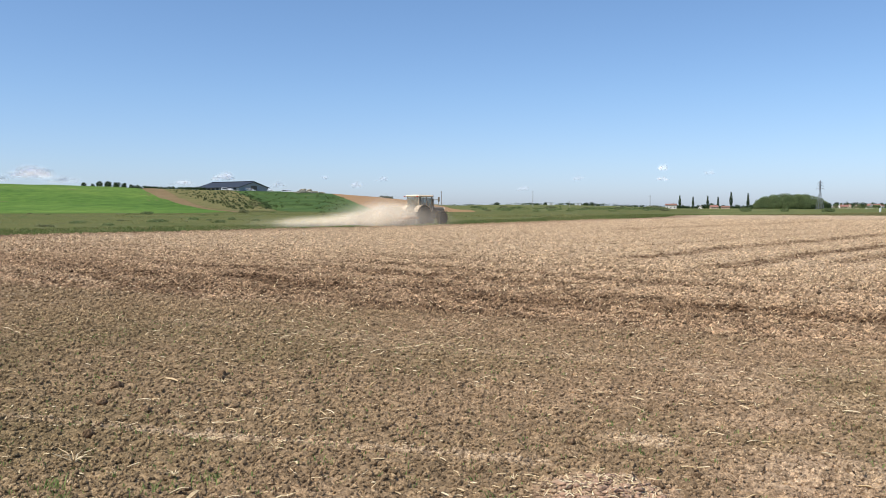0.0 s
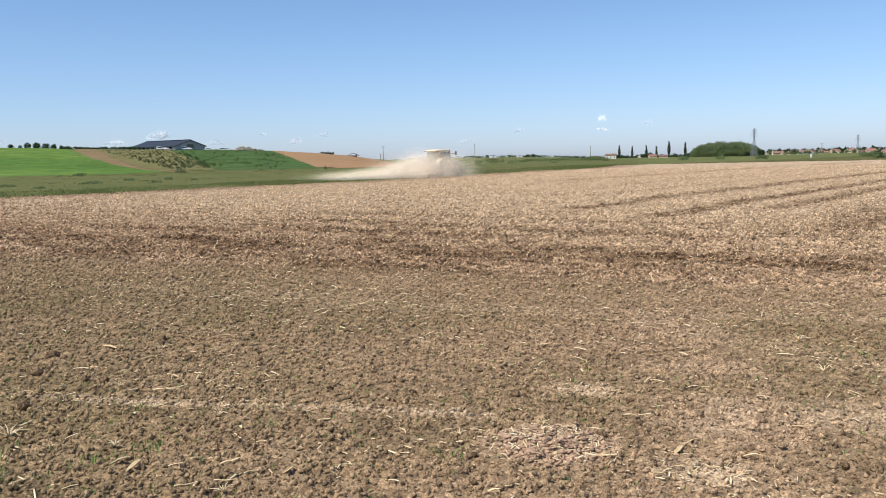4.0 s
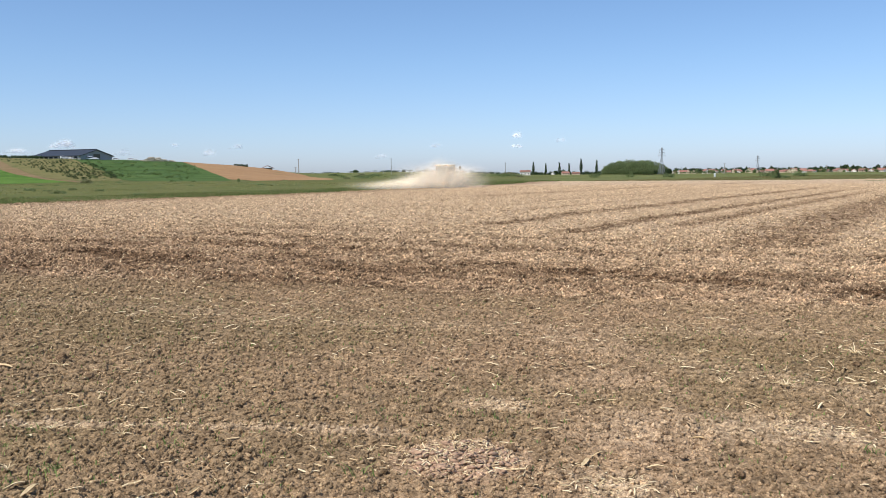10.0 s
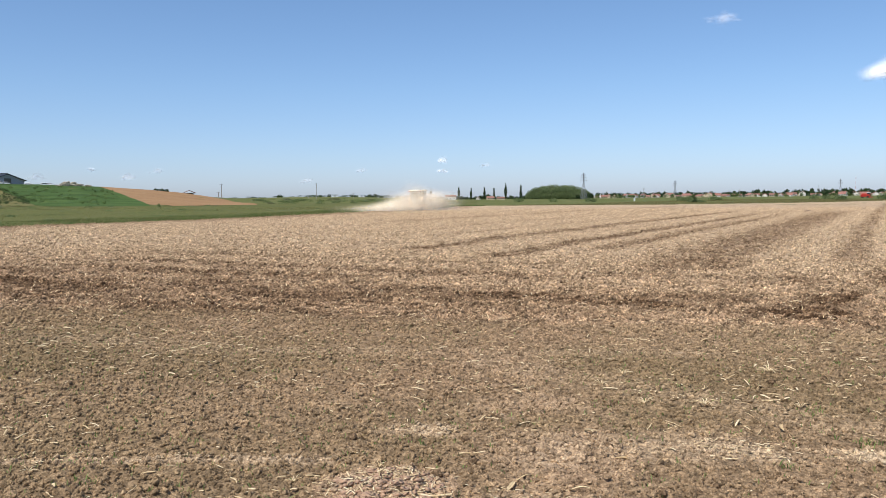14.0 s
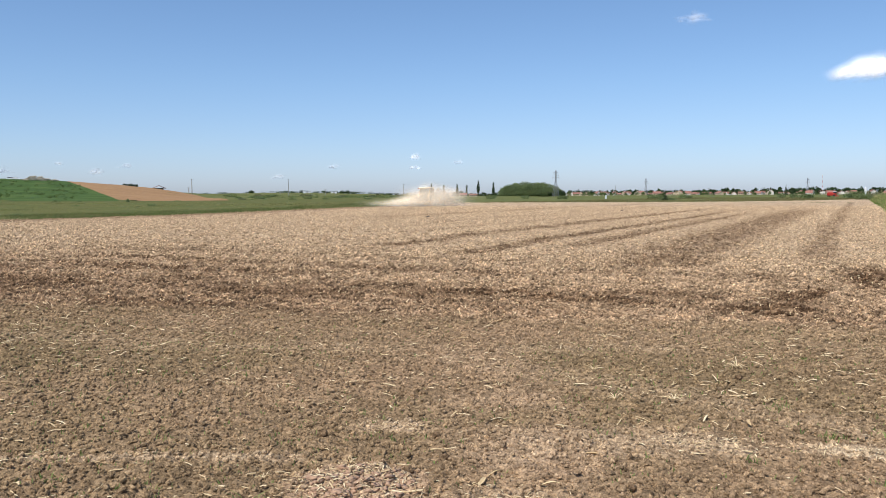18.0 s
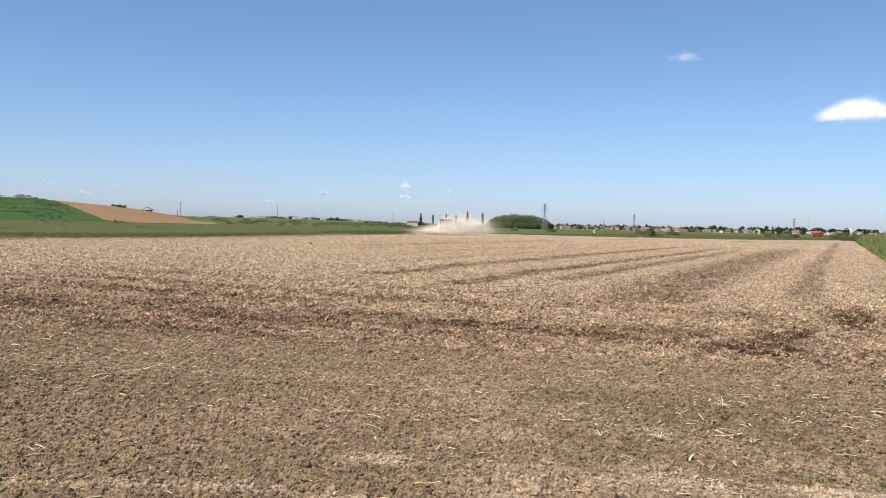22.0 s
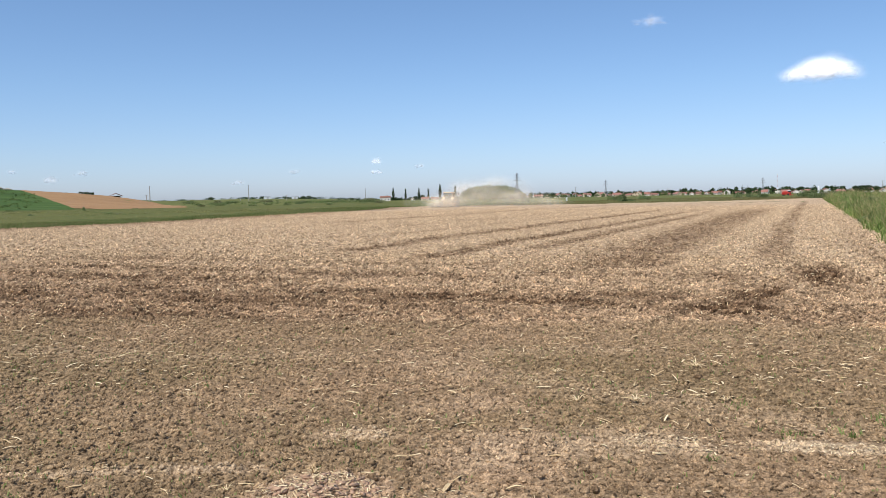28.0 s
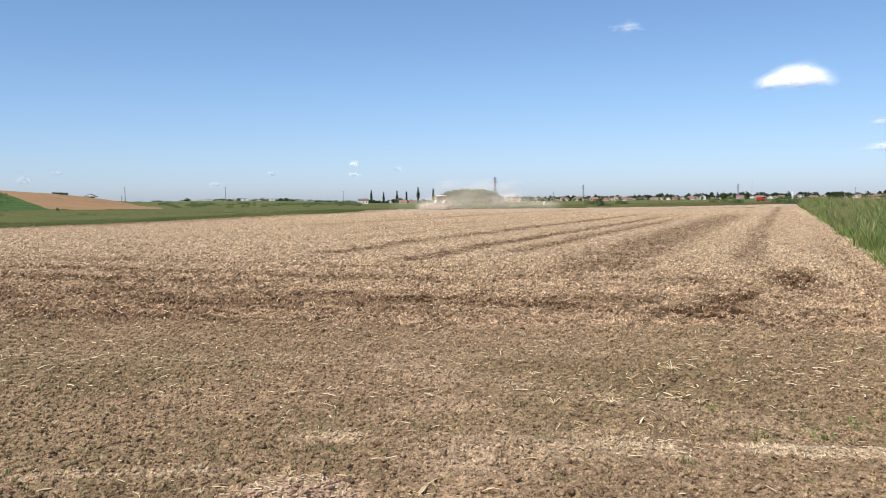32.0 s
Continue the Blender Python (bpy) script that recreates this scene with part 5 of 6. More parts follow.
    for i in range(26):
        at("oak", 20.45 + 4.0 * (i + rng.random()) / 26, 752, r(0.5, 0.7) * (0.45 + 0.55 * math.sin(math.pi * (i + 1) / 28)))
    for a, s in ((24.75, 0.7), (24.6, 0.75), (23.9, 0.5), (20.2, 0.4)):
        at("dark", a, 750, s)
    # hedges and bushes in the meadow before the village
    for a, d, k, s in ((19.9, 320, "bush", 1.6), (22.2, 300, "bush", 1.3), (24.6, 300, "bush", 1.3), (24.9, 300, "bush", 1.1), (30.6, 300, "bush", 1.4), (31.0, 300, "bush", 1.4), (31.4, 300, "bush", 1.1), (32.6, 300, "bush", 1.5),
                       (32.9, 300, "bush", 1.2), (39.3, 330, "bush", 1.4), (40.0, 300, "bush", 1.5), (40.2, 300, "bush", 1.4), (42.6, 300, "bush", 2.2), (43.0, 290, "bush", 2.0), (43.5, 240, "bush", 1.3), (43.9, 230, "greybush", 1.0),
                       (44.3, 225, "greybush", 1.15), (44.8, 220, "greybush", 1.05), (45.2, 200, "bush", 1.3), (45.9, 120, "greybush", 0.55), (47.2, 100, "greybush", 0.5), (46.2, 130, "bush", 0.7), (38.6, 340, "bush", 1.4)):
        at(k, a, d, s)
    at("spruce", 31.45, 225, 0.25)
    for a, k in ((31.2, 0.7), (31.75, 0.8), (32.0, 0.6), (43.1, 1.3), (43.5, 1.2)):
        at("bush", a, 226, k)
    at("spruce", 38.85, 900, 0.85), at("spruce", 39.2, 905, 0.75)
    for a, s in ((45.6, 0.8), (45.85, 0.9), (46.1, 0.85)):
        at("dark", a, 820, s)
    # a bush with dry stems at the near edge
    for u, v, s in ((46.0, -2.7, 0.5), (46.7, -3.0, 0.42), (60.0, -4.5, 0.6), (75.0, -4.2, 0.6), (90.0, -5.5, 0.9), (118.0, -5.0, 0.9), (34.0, -7.5, 0.5), (52.0, -9.0, 0.6)):
        stand(pick("bush"), *place(u, v), s, r(0, 360))
    # village trees
    for i in range(80):
        a = r(25, 60) if i < 74 else r(60, 75)
        d = r(1130, 1600)
        at("oak" if rng.random() < 0.6 else "dark", a, d, r(0.35, 0.78) * (1.1 if a > 36 else 0.95) * d / 1250)
    for k in kinds.values():
        for ob in k:
            for o in (*ob.children_recursive, ob):
                bpy.data.objects.remove(o)


def far_woods(name, spots, material, label, rng, leaves=70):
    """Crowns too far off to tell apart, joined: azimuth, distance, height, half width."""
    V = []
    for a, d, h, w in spots:
        x, y = polar(a, d)
        z = land_at(x, y)
        p = rng.normal(size=(leaves, 3))
        p = p / np.linalg.norm(p, axis=1)[:, None] * rng.random((leaves, 1)) ** 0.4 * (0.8 + 0.4 * rng.random((leaves, 1)))
        c = np.array([x, y, z + h * 0.5]) + p * np.array([w, w, h * 0.52])
        q, t = rng.normal(size=(leaves, 3)), rng.normal(size=(leaves, 3))
        q, t = q / np.linalg.norm(q, axis=1)[:, None] * h * 0.16, t / np.linalg.norm(t, axis=1)[:, None] * h * 0.16
        V.append(np.stack([c - q, c + t, c + q, c - t], 1).reshape(-1, 3))
    V = np.concatenate(V)
    tagged(new(name, mesh_of(name, V, np.arange(len(V)).reshape(-1, 4), material)), label, "trees", kind="stuff")


def build_far_woods():
    rng = np.random.default_rng(57)
    r = lambda a, b: a + (b - a) * rng.random()
    far_woods("hilltop_hedge", [(-20.2 + i * 0.065 + r(-0.03, 0.03), 655 + r(-6, 10), r(1.3, 2.6), r(1.0, 2.2)) for i in range(92)], M["darkleaf"], "dark hedge along the hilltop", rng)
    far_woods("village_trees", [(a, d, r(5.0, 10.5) * d / 1450 * (0.85 if a < 35 else 1.05), r(3.0, 6.5)) for a, d in ((r(24.8, 62), r(1250, 1900)) for _ in range(420))], M["darkleaf"], "leafy trees between the village houses", rng)
    far_woods("garden_trees", [(a, r(1000, 1150), r(2.0, 4.6), r(1.6, 4.0)) for a in (r(25, 62) for _ in range(120))], M["leaf"], "small garden trees before the houses", rng)
    far_woods("garden_hedges", [(a + r(-0.15, 0.15), r(1060, 1180), r(1.0, 2.4), r(2.0, 6.0)) for a in np.linspace(15.4, 60, 170)], M["darkleaf"], "low garden hedges before the village", rng)
    far_woods("plain_trees", [(r(0.5, 16), r(1380, 1500), r(1.6, 4.0), r(3.0, 9.0)) for _ in range(70)], M["darkleaf"], "distant line of trees on the plain", rng)
    knoll = []
    for _ in range(150):
        a = r(-13.2, -6.6)
        d = slope_r(a, r(-0.25, 0.95) * min(1.0, max(0.2, (-4.8 - a) / 3.0)))
        knoll.append((a, d, r(0.5, 1.5), r(0.8, 2.6)))
    far_woods("knoll_scrub", knoll, M["leaf"], "low dark scrub scattered over the grassy knoll", rng, 45)
    far_woods("plain_scrub", [(r(1.5, 14.3), r(420, 1100), r(0.7, 1.8), r(2.0, 5.0)) for _ in range(90)], M["leaf"], "scattered green scrub on the plain", rng)


# ---- buildings ----
def make_house(name, w, l, h, rise, wall, roof, label, rng, chimney=True):
    """A gabled house along x: walls, roof, windows, door and chimney."""
    ob = thing(name, Matrix(), label, "house")
    bm = bm_of()
    prof = [(-w / 2, -0.3), (w / 2, -0.3), (w / 2, h), (0, h + rise), (-w / 2, h)]
    a = [bm.verts.new((-l / 2, y, z)) for y, z in prof]
    b = [bm.verts.new((l / 2, y, z)) for y, z in prof]
    bm.faces.new(a), bm.faces.new(b[::-1])
    for i in range(5):
        bm.faces.new((a[i], b[i], b[(i + 1) % 5], a[(i + 1) % 5]))
    bmesh.ops.recalc_face_normals(bm, faces=bm.faces)
    part("wall", bm, wall, ob)
    for s in (-1, 1):
        bm = bm_of()
        o = 0.45
        y0, z0, y1, z1 = s * (w / 2 + o), h - o * rise / (w / 2) + 0.06, 0.0, h + rise + 0.08
        v = [bm.verts.new((x, y, z)) for x, y, z in ((-l / 2 - o, y0, z0), (l / 2 + o, y0, z0), (l / 2 + o, y1, z1), (-l / 2 - o, y1, z1))]
        t = [bm.verts.new((q.co.x, q.co.y, q.co.z + 0.2)) for q in v]
        bm.faces.new(v), bm.faces.new(t[::-1])
        for i in range(4):
            bm.faces.new((v[i], t[i], t[(i + 1) % 4], v[(i + 1) % 4]))
        bmesh.ops.recalc_face_normals(bm, faces=bm.faces)
        part("roof_slope", bm, roof, ob)
    n = max(2, int(l / 3.2))
    for side in (-1, 1):
        for i in range(n):
            x = -l / 2 + l * (i + 0.5) / n
            bm = box(bm_of(), x - 0.55, side * w / 2 - 0.04, 0.95, x + 0.55, side * w / 2 + 0.05, 2.25)
            part("window", bm, M["pane"], ob)
    for side in (-1, 1):
        part("gable_window", box(bm_of(), side * l / 2 - 0.05, -0.5, h + 0.2, side * l / 2 + 0.05, 0.5, h + 1.2), M["pane"], ob)
    part("door", box(bm_of(), -l / 2 - 0.05, w * 0.22, 0, -l / 2 + 0.05, w * 0.22 + 1.0, 2.05), M["wood"], ob)
    if chimney:
        part("chimney", box(bm_of(), l * 0.18, -w * 0.16, h + rise * 0.6, l * 0.18 + 0.6, -w * 0.16 + 0.6, h + rise + 0.9, 0.03), M["roofdark"], ob)
    return ob


def build_village():
    rng = np.random.default_rng(61)
    r = lambda a, b: a + (b - a) * rng.random()
    types = [make_house("house", 8, 10, 3.0, 3.2, M["white"], M["roof"], "white plastered house with a red tile roof", rng),
             make_house("house", 9, 12, 2.8, 2.8, M["cream"], M["roof"], "cream house with a long red tile roof", rng),
             make_house("house", 8, 9, 4.6, 2.6, M["white"], M["roofdark"], "two-storey white house with a brown tile roof", rng),
             make_house("house", 7, 14, 2.6, 2.4, M["cream"], M["roofdark"], "long low cream house with a brown tile roof", rng),
             make_house("house", 9, 9, 3.2, 3.6, M["cream"], M["roof"], "square cream house with a steep red roof", rng),
             make_house("house", 7, 11, 3.8, 1.5, M["white"], M["roofdark"], "long white house with a low brown roof", rng)]

    def put(k, a, d, yaw, s=1.0):
        x, y = polar(a, d)
        ob = copy_thing(types[k], pose(x, y, land_at(x, y), 0, 0, yaw))
        ob.scale = (s, s, s)
        return tagged(ob, group="village houses")

    for k, a, d, yaw, s in ((5, 15.25, 850, -14, 1.0), (1, 17.95, 850, -10, 0.65), (3, 18.65, 855, -15, 0.6), (0, 17.15, 900, 60, 0.6), (2, 24.95, 860, 55, 0.7), (0, 27.0, 840, 60, 1.0),
                            (1, 27.6, 850, -20, 1.0), (0, 26.3, 845, 40, 0.8), (0, 29.1, 830, 60, 0.8), (2, 29.0, 860, -20, 1.0), (1, 30.9, 790, -25, 1.4), (4, 32.35, 740, 50, 1.35), (0, 32.9, 745, -28, 1.1), (4, 33.3, 760, -30, 0.9),
                            (3, 35.0, 800, -30, 1.3), (1, 36.2, 820, -30, 1.2), (3, 37.3, 840, -35, 1.6), (0, 34.6, 810, 55, 0.9), (0, 36.7, 830, 50, 1.0), (0, 38.6, 850, 55, 0.8), (0, 39.4, 860, 40, 0.8),
                            (0, 46.9, 780, 48, 1.15), (1, 47.5, 790, -40, 1.0), (3, 48.2, 760, -42, 1.5), (1, 49.0, 760, -42, 1.2)):
        put(k, a, d * (1.42 if a > 20 else 0.97), yaw + r(-12, 12), s * (0.6 if a > 20 else 0.9))
    for i in range(90):
        a = 25.0 + i * 0.3 + r(-0.3, 0.3)
        put(int(rng.integers(5)), a, r(1040, 1300), rng.choice([-35, 55]) + r(-40, 40), r(0.45, 0.85))
    for ob in types:
        for o in (*ob.children_recursive, ob):
            bpy.data.objects.remove(o)
    # small white buildings and sheds on the plain
    for a, d, s in ((7.35, 1320, 0.6), (9.15, 1320, 0.5)):
        x, y = polar(a, d)
        ob = thing("shed", pose(x, y, land_at(x, y), 0, 0, -a + 8), "small white flat-roofed farm shed", "shed")
        part("wall", box(bm_of(), -9 * s, -3, -0.5, 9 * s, 3, 3.2, 0.05), M["vanwhite"], ob)
        part("roof", box(bm_of(), -9.3 * s, -3.3, 3.21, 9.3 * s, 3.3, 3.5, 0.05), M["sheet"], ob)
        part("door", box(bm_of(), -1.2, -3.06, -0.3, 1.2, -2.98, 2.4), M["sheet"], ob)


def build_barn():
    x, y = polar(-14.1, 655)
    ob = thing("barn", pose(x, y, land_at(x, y) - 0.2, 0, 0, -33), "long grey sheet-clad barn with a dark blue roof on the hill", "barn")
    w, l, h, rise = 29.0, 45.0, 2.3, 4.0
    bm = bm_of()
    prof = [(-w / 2, -1.5), (w / 2, -1.5), (w / 2, h), (0, h + rise), (-w / 2, h)]
    a, b = [bm.verts.new((-l / 2, p, q)) for p, q in prof], [bm.verts.new((l / 2, p, q)) for p, q in prof]
    bm.faces.new(a), bm.faces.new(b[::-1])
    for i in range(5):
        bm.faces.new((a[i], b[i], b[(i + 1) % 5], a[(i + 1) % 5]))
    bmesh.ops.recalc_face_normals(bm, faces=bm.faces)
    part("wall", bm, M["sheet"], ob)
    for s in (-1, 1):
        bm = bm_of()
        v = [bm.verts.new(c) for c in ((-l / 2 - 1, s * (w / 2 + 1), h - 0.3), (l / 2 + 1, s * (w / 2 + 1), h - 0.3), (l / 2 + 1, 0, h + rise + 0.1), (-l / 2 - 1, 0, h + rise + 0.1))]
        t = [bm.verts.new(q.co + Vector((0, 0, 0.4))) for q in v]
        bm.faces.new(v), bm.faces.new(t[::-1])
        for i in range(4):
            bm.faces.new((v[i], t[i], t[(i + 1) % 4], v[(i + 1) % 4]))
        bmesh.ops.recalc_face_normals(bm, faces=bm.faces)
        part("roof_slope", bm, M["darkroof"], ob)
    for i in range(9):
        part("wall_opening", box(bm_of(), -l / 2 + 2 + i * 4.6, -w / 2 - 0.06, 0.6, -l / 2 + 5.2 + i * 4.6, -w / 2 + 0.05, 1.8), M["pane"], ob)
    part("gate", box(bm_of(), l / 2 - 0.05, -3, -0.2, l / 2 + 0.08, 3, 3.6), M["body"], ob)
    part("vent", box(bm_of(), -l / 2, -0.6, h + rise + 0.45, l / 2, 0.6, h + rise + 0.9, 0.1), M["darkroof"], ob)


def make_van(name, label, material, long=4.6, high=1.9):
    ob = thing(name, Matrix(), label, "vehicle")
    bm = box(bm_of(), -long / 2, -0.9, 0.35, long / 2, 0.9, 1.0, 0.12)
    part("body", bm, material, ob)
    part("cabin", box(bm_of(), -long / 2 + 0.15, -0.82, 1.0, long / 2 - 1.3, 0.82, high, 0.16), material, ob)
    part("windscreen", box(bm_of(), long / 2 - 1.34, -0.7, 1.05, long / 2 - 1.26, 0.7, high - 0.15), M["pane"], ob)
    for s in (-1, 1):
        part("side_window", box(bm_of(), -long / 2 + 0.9, s * 0.82 - 0.02, 1.15, long / 2 - 1.5, s * 0.82 + 0.02, high - 0.2), M["pane"], ob)
        for x in (-long * 0.3, long * 0.3):
            bm = turned(bm_of(), [(0.1, -0.1), (0.32, -0.1), (0.34, 0), (0.32, 0.1), (0.1, 0.1)], 14, pose(x, s * 0.85, 0.34, 90))
            part("wheel", bm, M["tyre"], ob)
    return ob


def build_vehicles():
    for a, yaw, hi in ((-14.6, 20, 2.1), (-14.3, -15, 1.6), (-13.1, 10, 2.2), (-12.85, 0, 1.7), (-11.6, 5, 1.7), (-10.7, 10, 1.9), (-10.45, 0, 1.7)):
        x, y = polar(a, 632)
        ob = make_van("parked_van", "white van parked on the hilltop yard", M["vanwhite"], 5.4, hi)
        ob.matrix_basis = pose(x, y, land_at(x, y) - 0.1, 0, 0, yaw)
    # the red machine at the end of the rows
    x, y = polar(41.52, 400)
    ob = thing("red_harvester", pose(x, y, land_at(x, y) - 0.1, 0, 0, -65), "bright red farm machine parked at the field end", "harvester")
    ob.scale = (0.6, 0.6, 0.66)
    part("body", box(bm_of(), -3.4, -1.3, 0.9, 2.6, 1.3, 2.5, 0.2), M["red"], ob)
    part("hopper", box(bm_of(), -2.6, -1.2, 2.5, 0.6, 1.2, 3.1, 0.2), M["red"], ob)
    part("cab", box(bm_of(), 1.0, -1.0, 2.5, 2.6, 1.0, 3.5, 0.15), M["pane"], ob)
    part("cab_roof", box(bm_of(), 0.9, -1.1, 3.5, 2.7, 1.1, 3.68, 0.05), M["vanwhite"], ob)
    part("header", box(bm_of(), 2.7, -2.2, 0.2, 3.9, 2.2, 1.0, 0.1), M["red"], ob)
    for s in (-1, 1):
        for x, rad in ((1.7, 0.85), (-2.4, 0.55)):
            part("wheel", turned(bm_of(), [(0.2, -0.25), (rad * 0.92, -0.25), (rad, -0.15), (rad, 0.15), (rad * 0.92, 0.25), (0.2, 0.25)], 18, pose(x, s * 1.25, rad, 90)), M["tyre"], ob)


def build_shack():
    x, y = polar(-2.15, 770)
    ob = thing("shack", pose(x, y, land_at(x, y) - 1.1, 0, 0, 10), "small dark open-sided shelter with a pitched roof", "shelter")
    for s in (-1, 1):
        for t in (-1, 1):
            part("post", bar(bm_of(), (s * 5, t * 2.5, -0.3), (s * 5, t * 2.5, 2.6), 0.15), M["wood"], ob)
        bm = bm_of()
        v = [bm.verts.new(c) for c in ((s * 7, -3.2, 1.9), (s * 7, 3.2, 1.9), (0, 3.2, 5.0), (0, -3.2, 5.0))]
        t = [bm.verts.new(q.co + Vector((0, 0, 0.35))) for q in v]
        bm.faces.new(v), bm.faces.new(t[::-1])
        for i in range(4):
            bm.faces.new((v[i], t[i], t[(i + 1) % 4], v[(i + 1) % 4]))
        bmesh.ops.recalc_face_normals(bm, faces=bm.faces)
        part("roof_slope", bm, M["roofdark"], ob)
    part("back_wall", box(bm_of(), -4.9, 2.3, -0.3, 4.9, 2.5, 2.4), M["wood"], ob)
    ob.scale = (0.8, 0.8, 0.8)


def build_rubble():
    rng = np.random.default_rng(71)
    x, y = polar(-9.35, 625)
    ob = thing("rubble_heap", pose(x, y, land_at(x, y)), "heap of pale broken rubble on the knoll", "rubble heap")
    for i in range(60):
        v, f = lump(rng)
        t = rng.normal(0, 0.42)
        s = 0.5 + 0.9 * rng.random()
        h = max(0.0, 3.0 * math.exp(-(t / 0.5) ** 2) * rng.random())
        bm = bm_of()
        vs = [bm.verts.new((t * 14 + q[0] * s * 1.5, rng.normal(0, 0.05) + q[1] * s, h + q[2] * s * 0.8)) for q in v]
        for q in f:
            bm.faces.new([vs[j] for j in q])
        part("stone", bm, M["rubble"], ob)


# ---- poles, pylons, masts ----
def build_poles():
    def pylon(a, d, h, label):
        x, y = polar(a, d)
        ob = thing("power_pylon", pose(x, y, land_at(x, y) - 0.2, 0, 0, -a + 25), label, "pylon", "power pylons")
        b, t = h * 0.10, h * 0.018
        at = lambda s, q, z: Vector((s * (b + (t - b) * min(1, z / (h * 0.62))), q * (b + (t - b) * min(1, z / (h * 0.62))), z))
        for s in (-1, 1):
            for q in (-1, 1):
                bm = bm_of()
                for z0, z1 in ((0, h * 0.31), (h * 0.31, h * 0.62), (h * 0.62, h * 0.97)):
                    bar(bm, at(s, q, z0), at(s, q, z1), 0.15, 0.12, 4)
                part("leg", bm, M["steel"], ob)
        bm = bm_of()
        zs = [h * 0.62 * (1 - (1 - i / 6) ** 1.4) for i in range(7)] + [h * 0.62 + h * 0.35 * i / 5 for i in range(1, 6)]
        for z0, z1 in zip(zs, zs[1:]):
            for s in (-1, 1):
                bar(bm, at(s, -1, z0), at(s, 1, z1), 0.06, sides=4), bar(bm, at(-1, s, z0), at(1, s, z1), 0.06, sides=4)
                bar(bm, at(s, 1, z0), at(s, -1, z1), 0.06, sides=4), bar(bm, at(1, s, z0), at(-1, s, z1), 0.06, sides=4)
        part("bracing", bm, M["steel"], ob)
        for z, w in ((h * 0.70, h * 0.14), (h * 0.80, h * 0.11), (h * 0.90, h * 0.09)):
            bm = bm_of()
            for s in (-1, 1):
                bar(bm, (0, 0, z), (s * w, 0, z), 0.14, 0.1, 4), bar(bm, (0, 0, z + h * 0.035), (s * w, 0, z), 0.09, sides=4)
                bar(bm, (s * w, 0, z), (s * w, 0, z - h * 0.035), 0.1, sides=5)
            part("crossarm", bm, M["steel"], ob)
        part("peak", bar(bm_of(), (0, 0, h * 0.95), (0, 0, h), 0.3, 0.08, 5), M["steel"], ob)

    pylon(24.25, 745, 23.5, "tall lattice steel power pylon beside the wood")
    pylon(30.2, 1150, 23, "distant lattice steel power pylon above the village")
    pylon(40.1, 1250, 23, "distant lattice steel power pylon above the village")

    def pole(a, d, h, label, arm=True):
        x, y = polar(a, d)
        ob = thing("utility_pole", pose(x, y, land_at(x, y) - 0.3, 0, 0, -a + 15), label, "pole", "poles on the plain")
        part("post", bar(bm_of(), (0, 0, -0.3), (0, 0, h), 0.42, 0.26, 6), M["concrete"], ob)
        if arm:
            part("crossarm", bar(bm_of(), (-1.6, 0, h * 0.94), (1.6, 0, h * 0.94), 0.12, sides=5), M["steel"], ob)
        return ob
    for a, d, h in ((-0.1, 760, 14), (-0.3, 760, 6), (6.13, 1000, 19.5), (13.9, 1000, 15.5), (5.6, 1100, 5), (8.6, 1100, 7), (28.2, 1000, 12), (34.2, 1100, 9), (46.9, 850, 11), (-5.0, 1200, 9)):
        pole(a, d, h, "thin grey concrete utility pole")
    # banded mast
    x, y = polar(40.95, 1000)
    ob = thing("radio_mast", pose(x, y, land_at(x, y)), "thin red and white banded radio mast", "mast")
    for i in range(8):
        part("mast_section", bar(bm_of(), (0, 0, i * 2.6), (0, 0, i * 2.6 + 2.6), 0.15, sides=6), M["red"] if i % 2 else M["vanwhite"], ob)
    part("antenna", box(bm_of(), -0.4, -0.2, 20.2, 0.4, 0.2, 21.6, 0.1), M["vanwhite"], ob)
    # white tower
    x, y = polar(43.35, 700)
    ob = thing("water_tower", pose(x, y, land_at(x, y)), "small white tower between the trees", "tower")
    part("shaft", bar(bm_of(), (0, 0, 0), (0, 0, 5.0), 0.8, 0.72, 12), M["vanwhite"], ob)
    part("cap", bar(bm_of(), (0, 0, 5.005), (0, 0, 6.2), 0.8, 0.12, 12), M["vanwhite"], ob)
    # white marker in the meadow
    x, y = polar(27.6, 305)
    ob = thing("marker_post", pose(x, y, land_at(x, y) - 0.1), "short white marker post in the meadow", "marker post")
    part("post", box(bm_of(), -0.25, -0.2, 0, 0.25, 0.2, 1.1, 0.05), M["vanwhite"], ob)
    part("cap", box(bm_of(), -0.3, -0.25, 1.105, 0.3, 0.25, 1.3, 0.05), M["vanwhite"], ob)


# ---- clouds ----
def puff_mesh(name, material, rng, bulge=0.18):
    """A shallow curved disc of unit radius in x and z."""
    n, m = 16, 5
    v, f = [(0, -bulge, 0)], []
    for i in range(1, m + 1):
        for j in range(n):
            a, q = 2 * math.pi * j / n, i / m
            v.append((q * math.cos(a), -bulge * (1 - q * q), q * math.sin(a)))
    for j in range(n):
        f.append((0, 1 + j, 1 + (j + 1) % n))
    for i in range(m - 1):
        for j in range(n):
            a, b = 1 + i * n + j, 1 + i * n + (j + 1) % n
            f.append((a, a + n, b + n, b))
    return mesh_of(name, v, f, material, True)


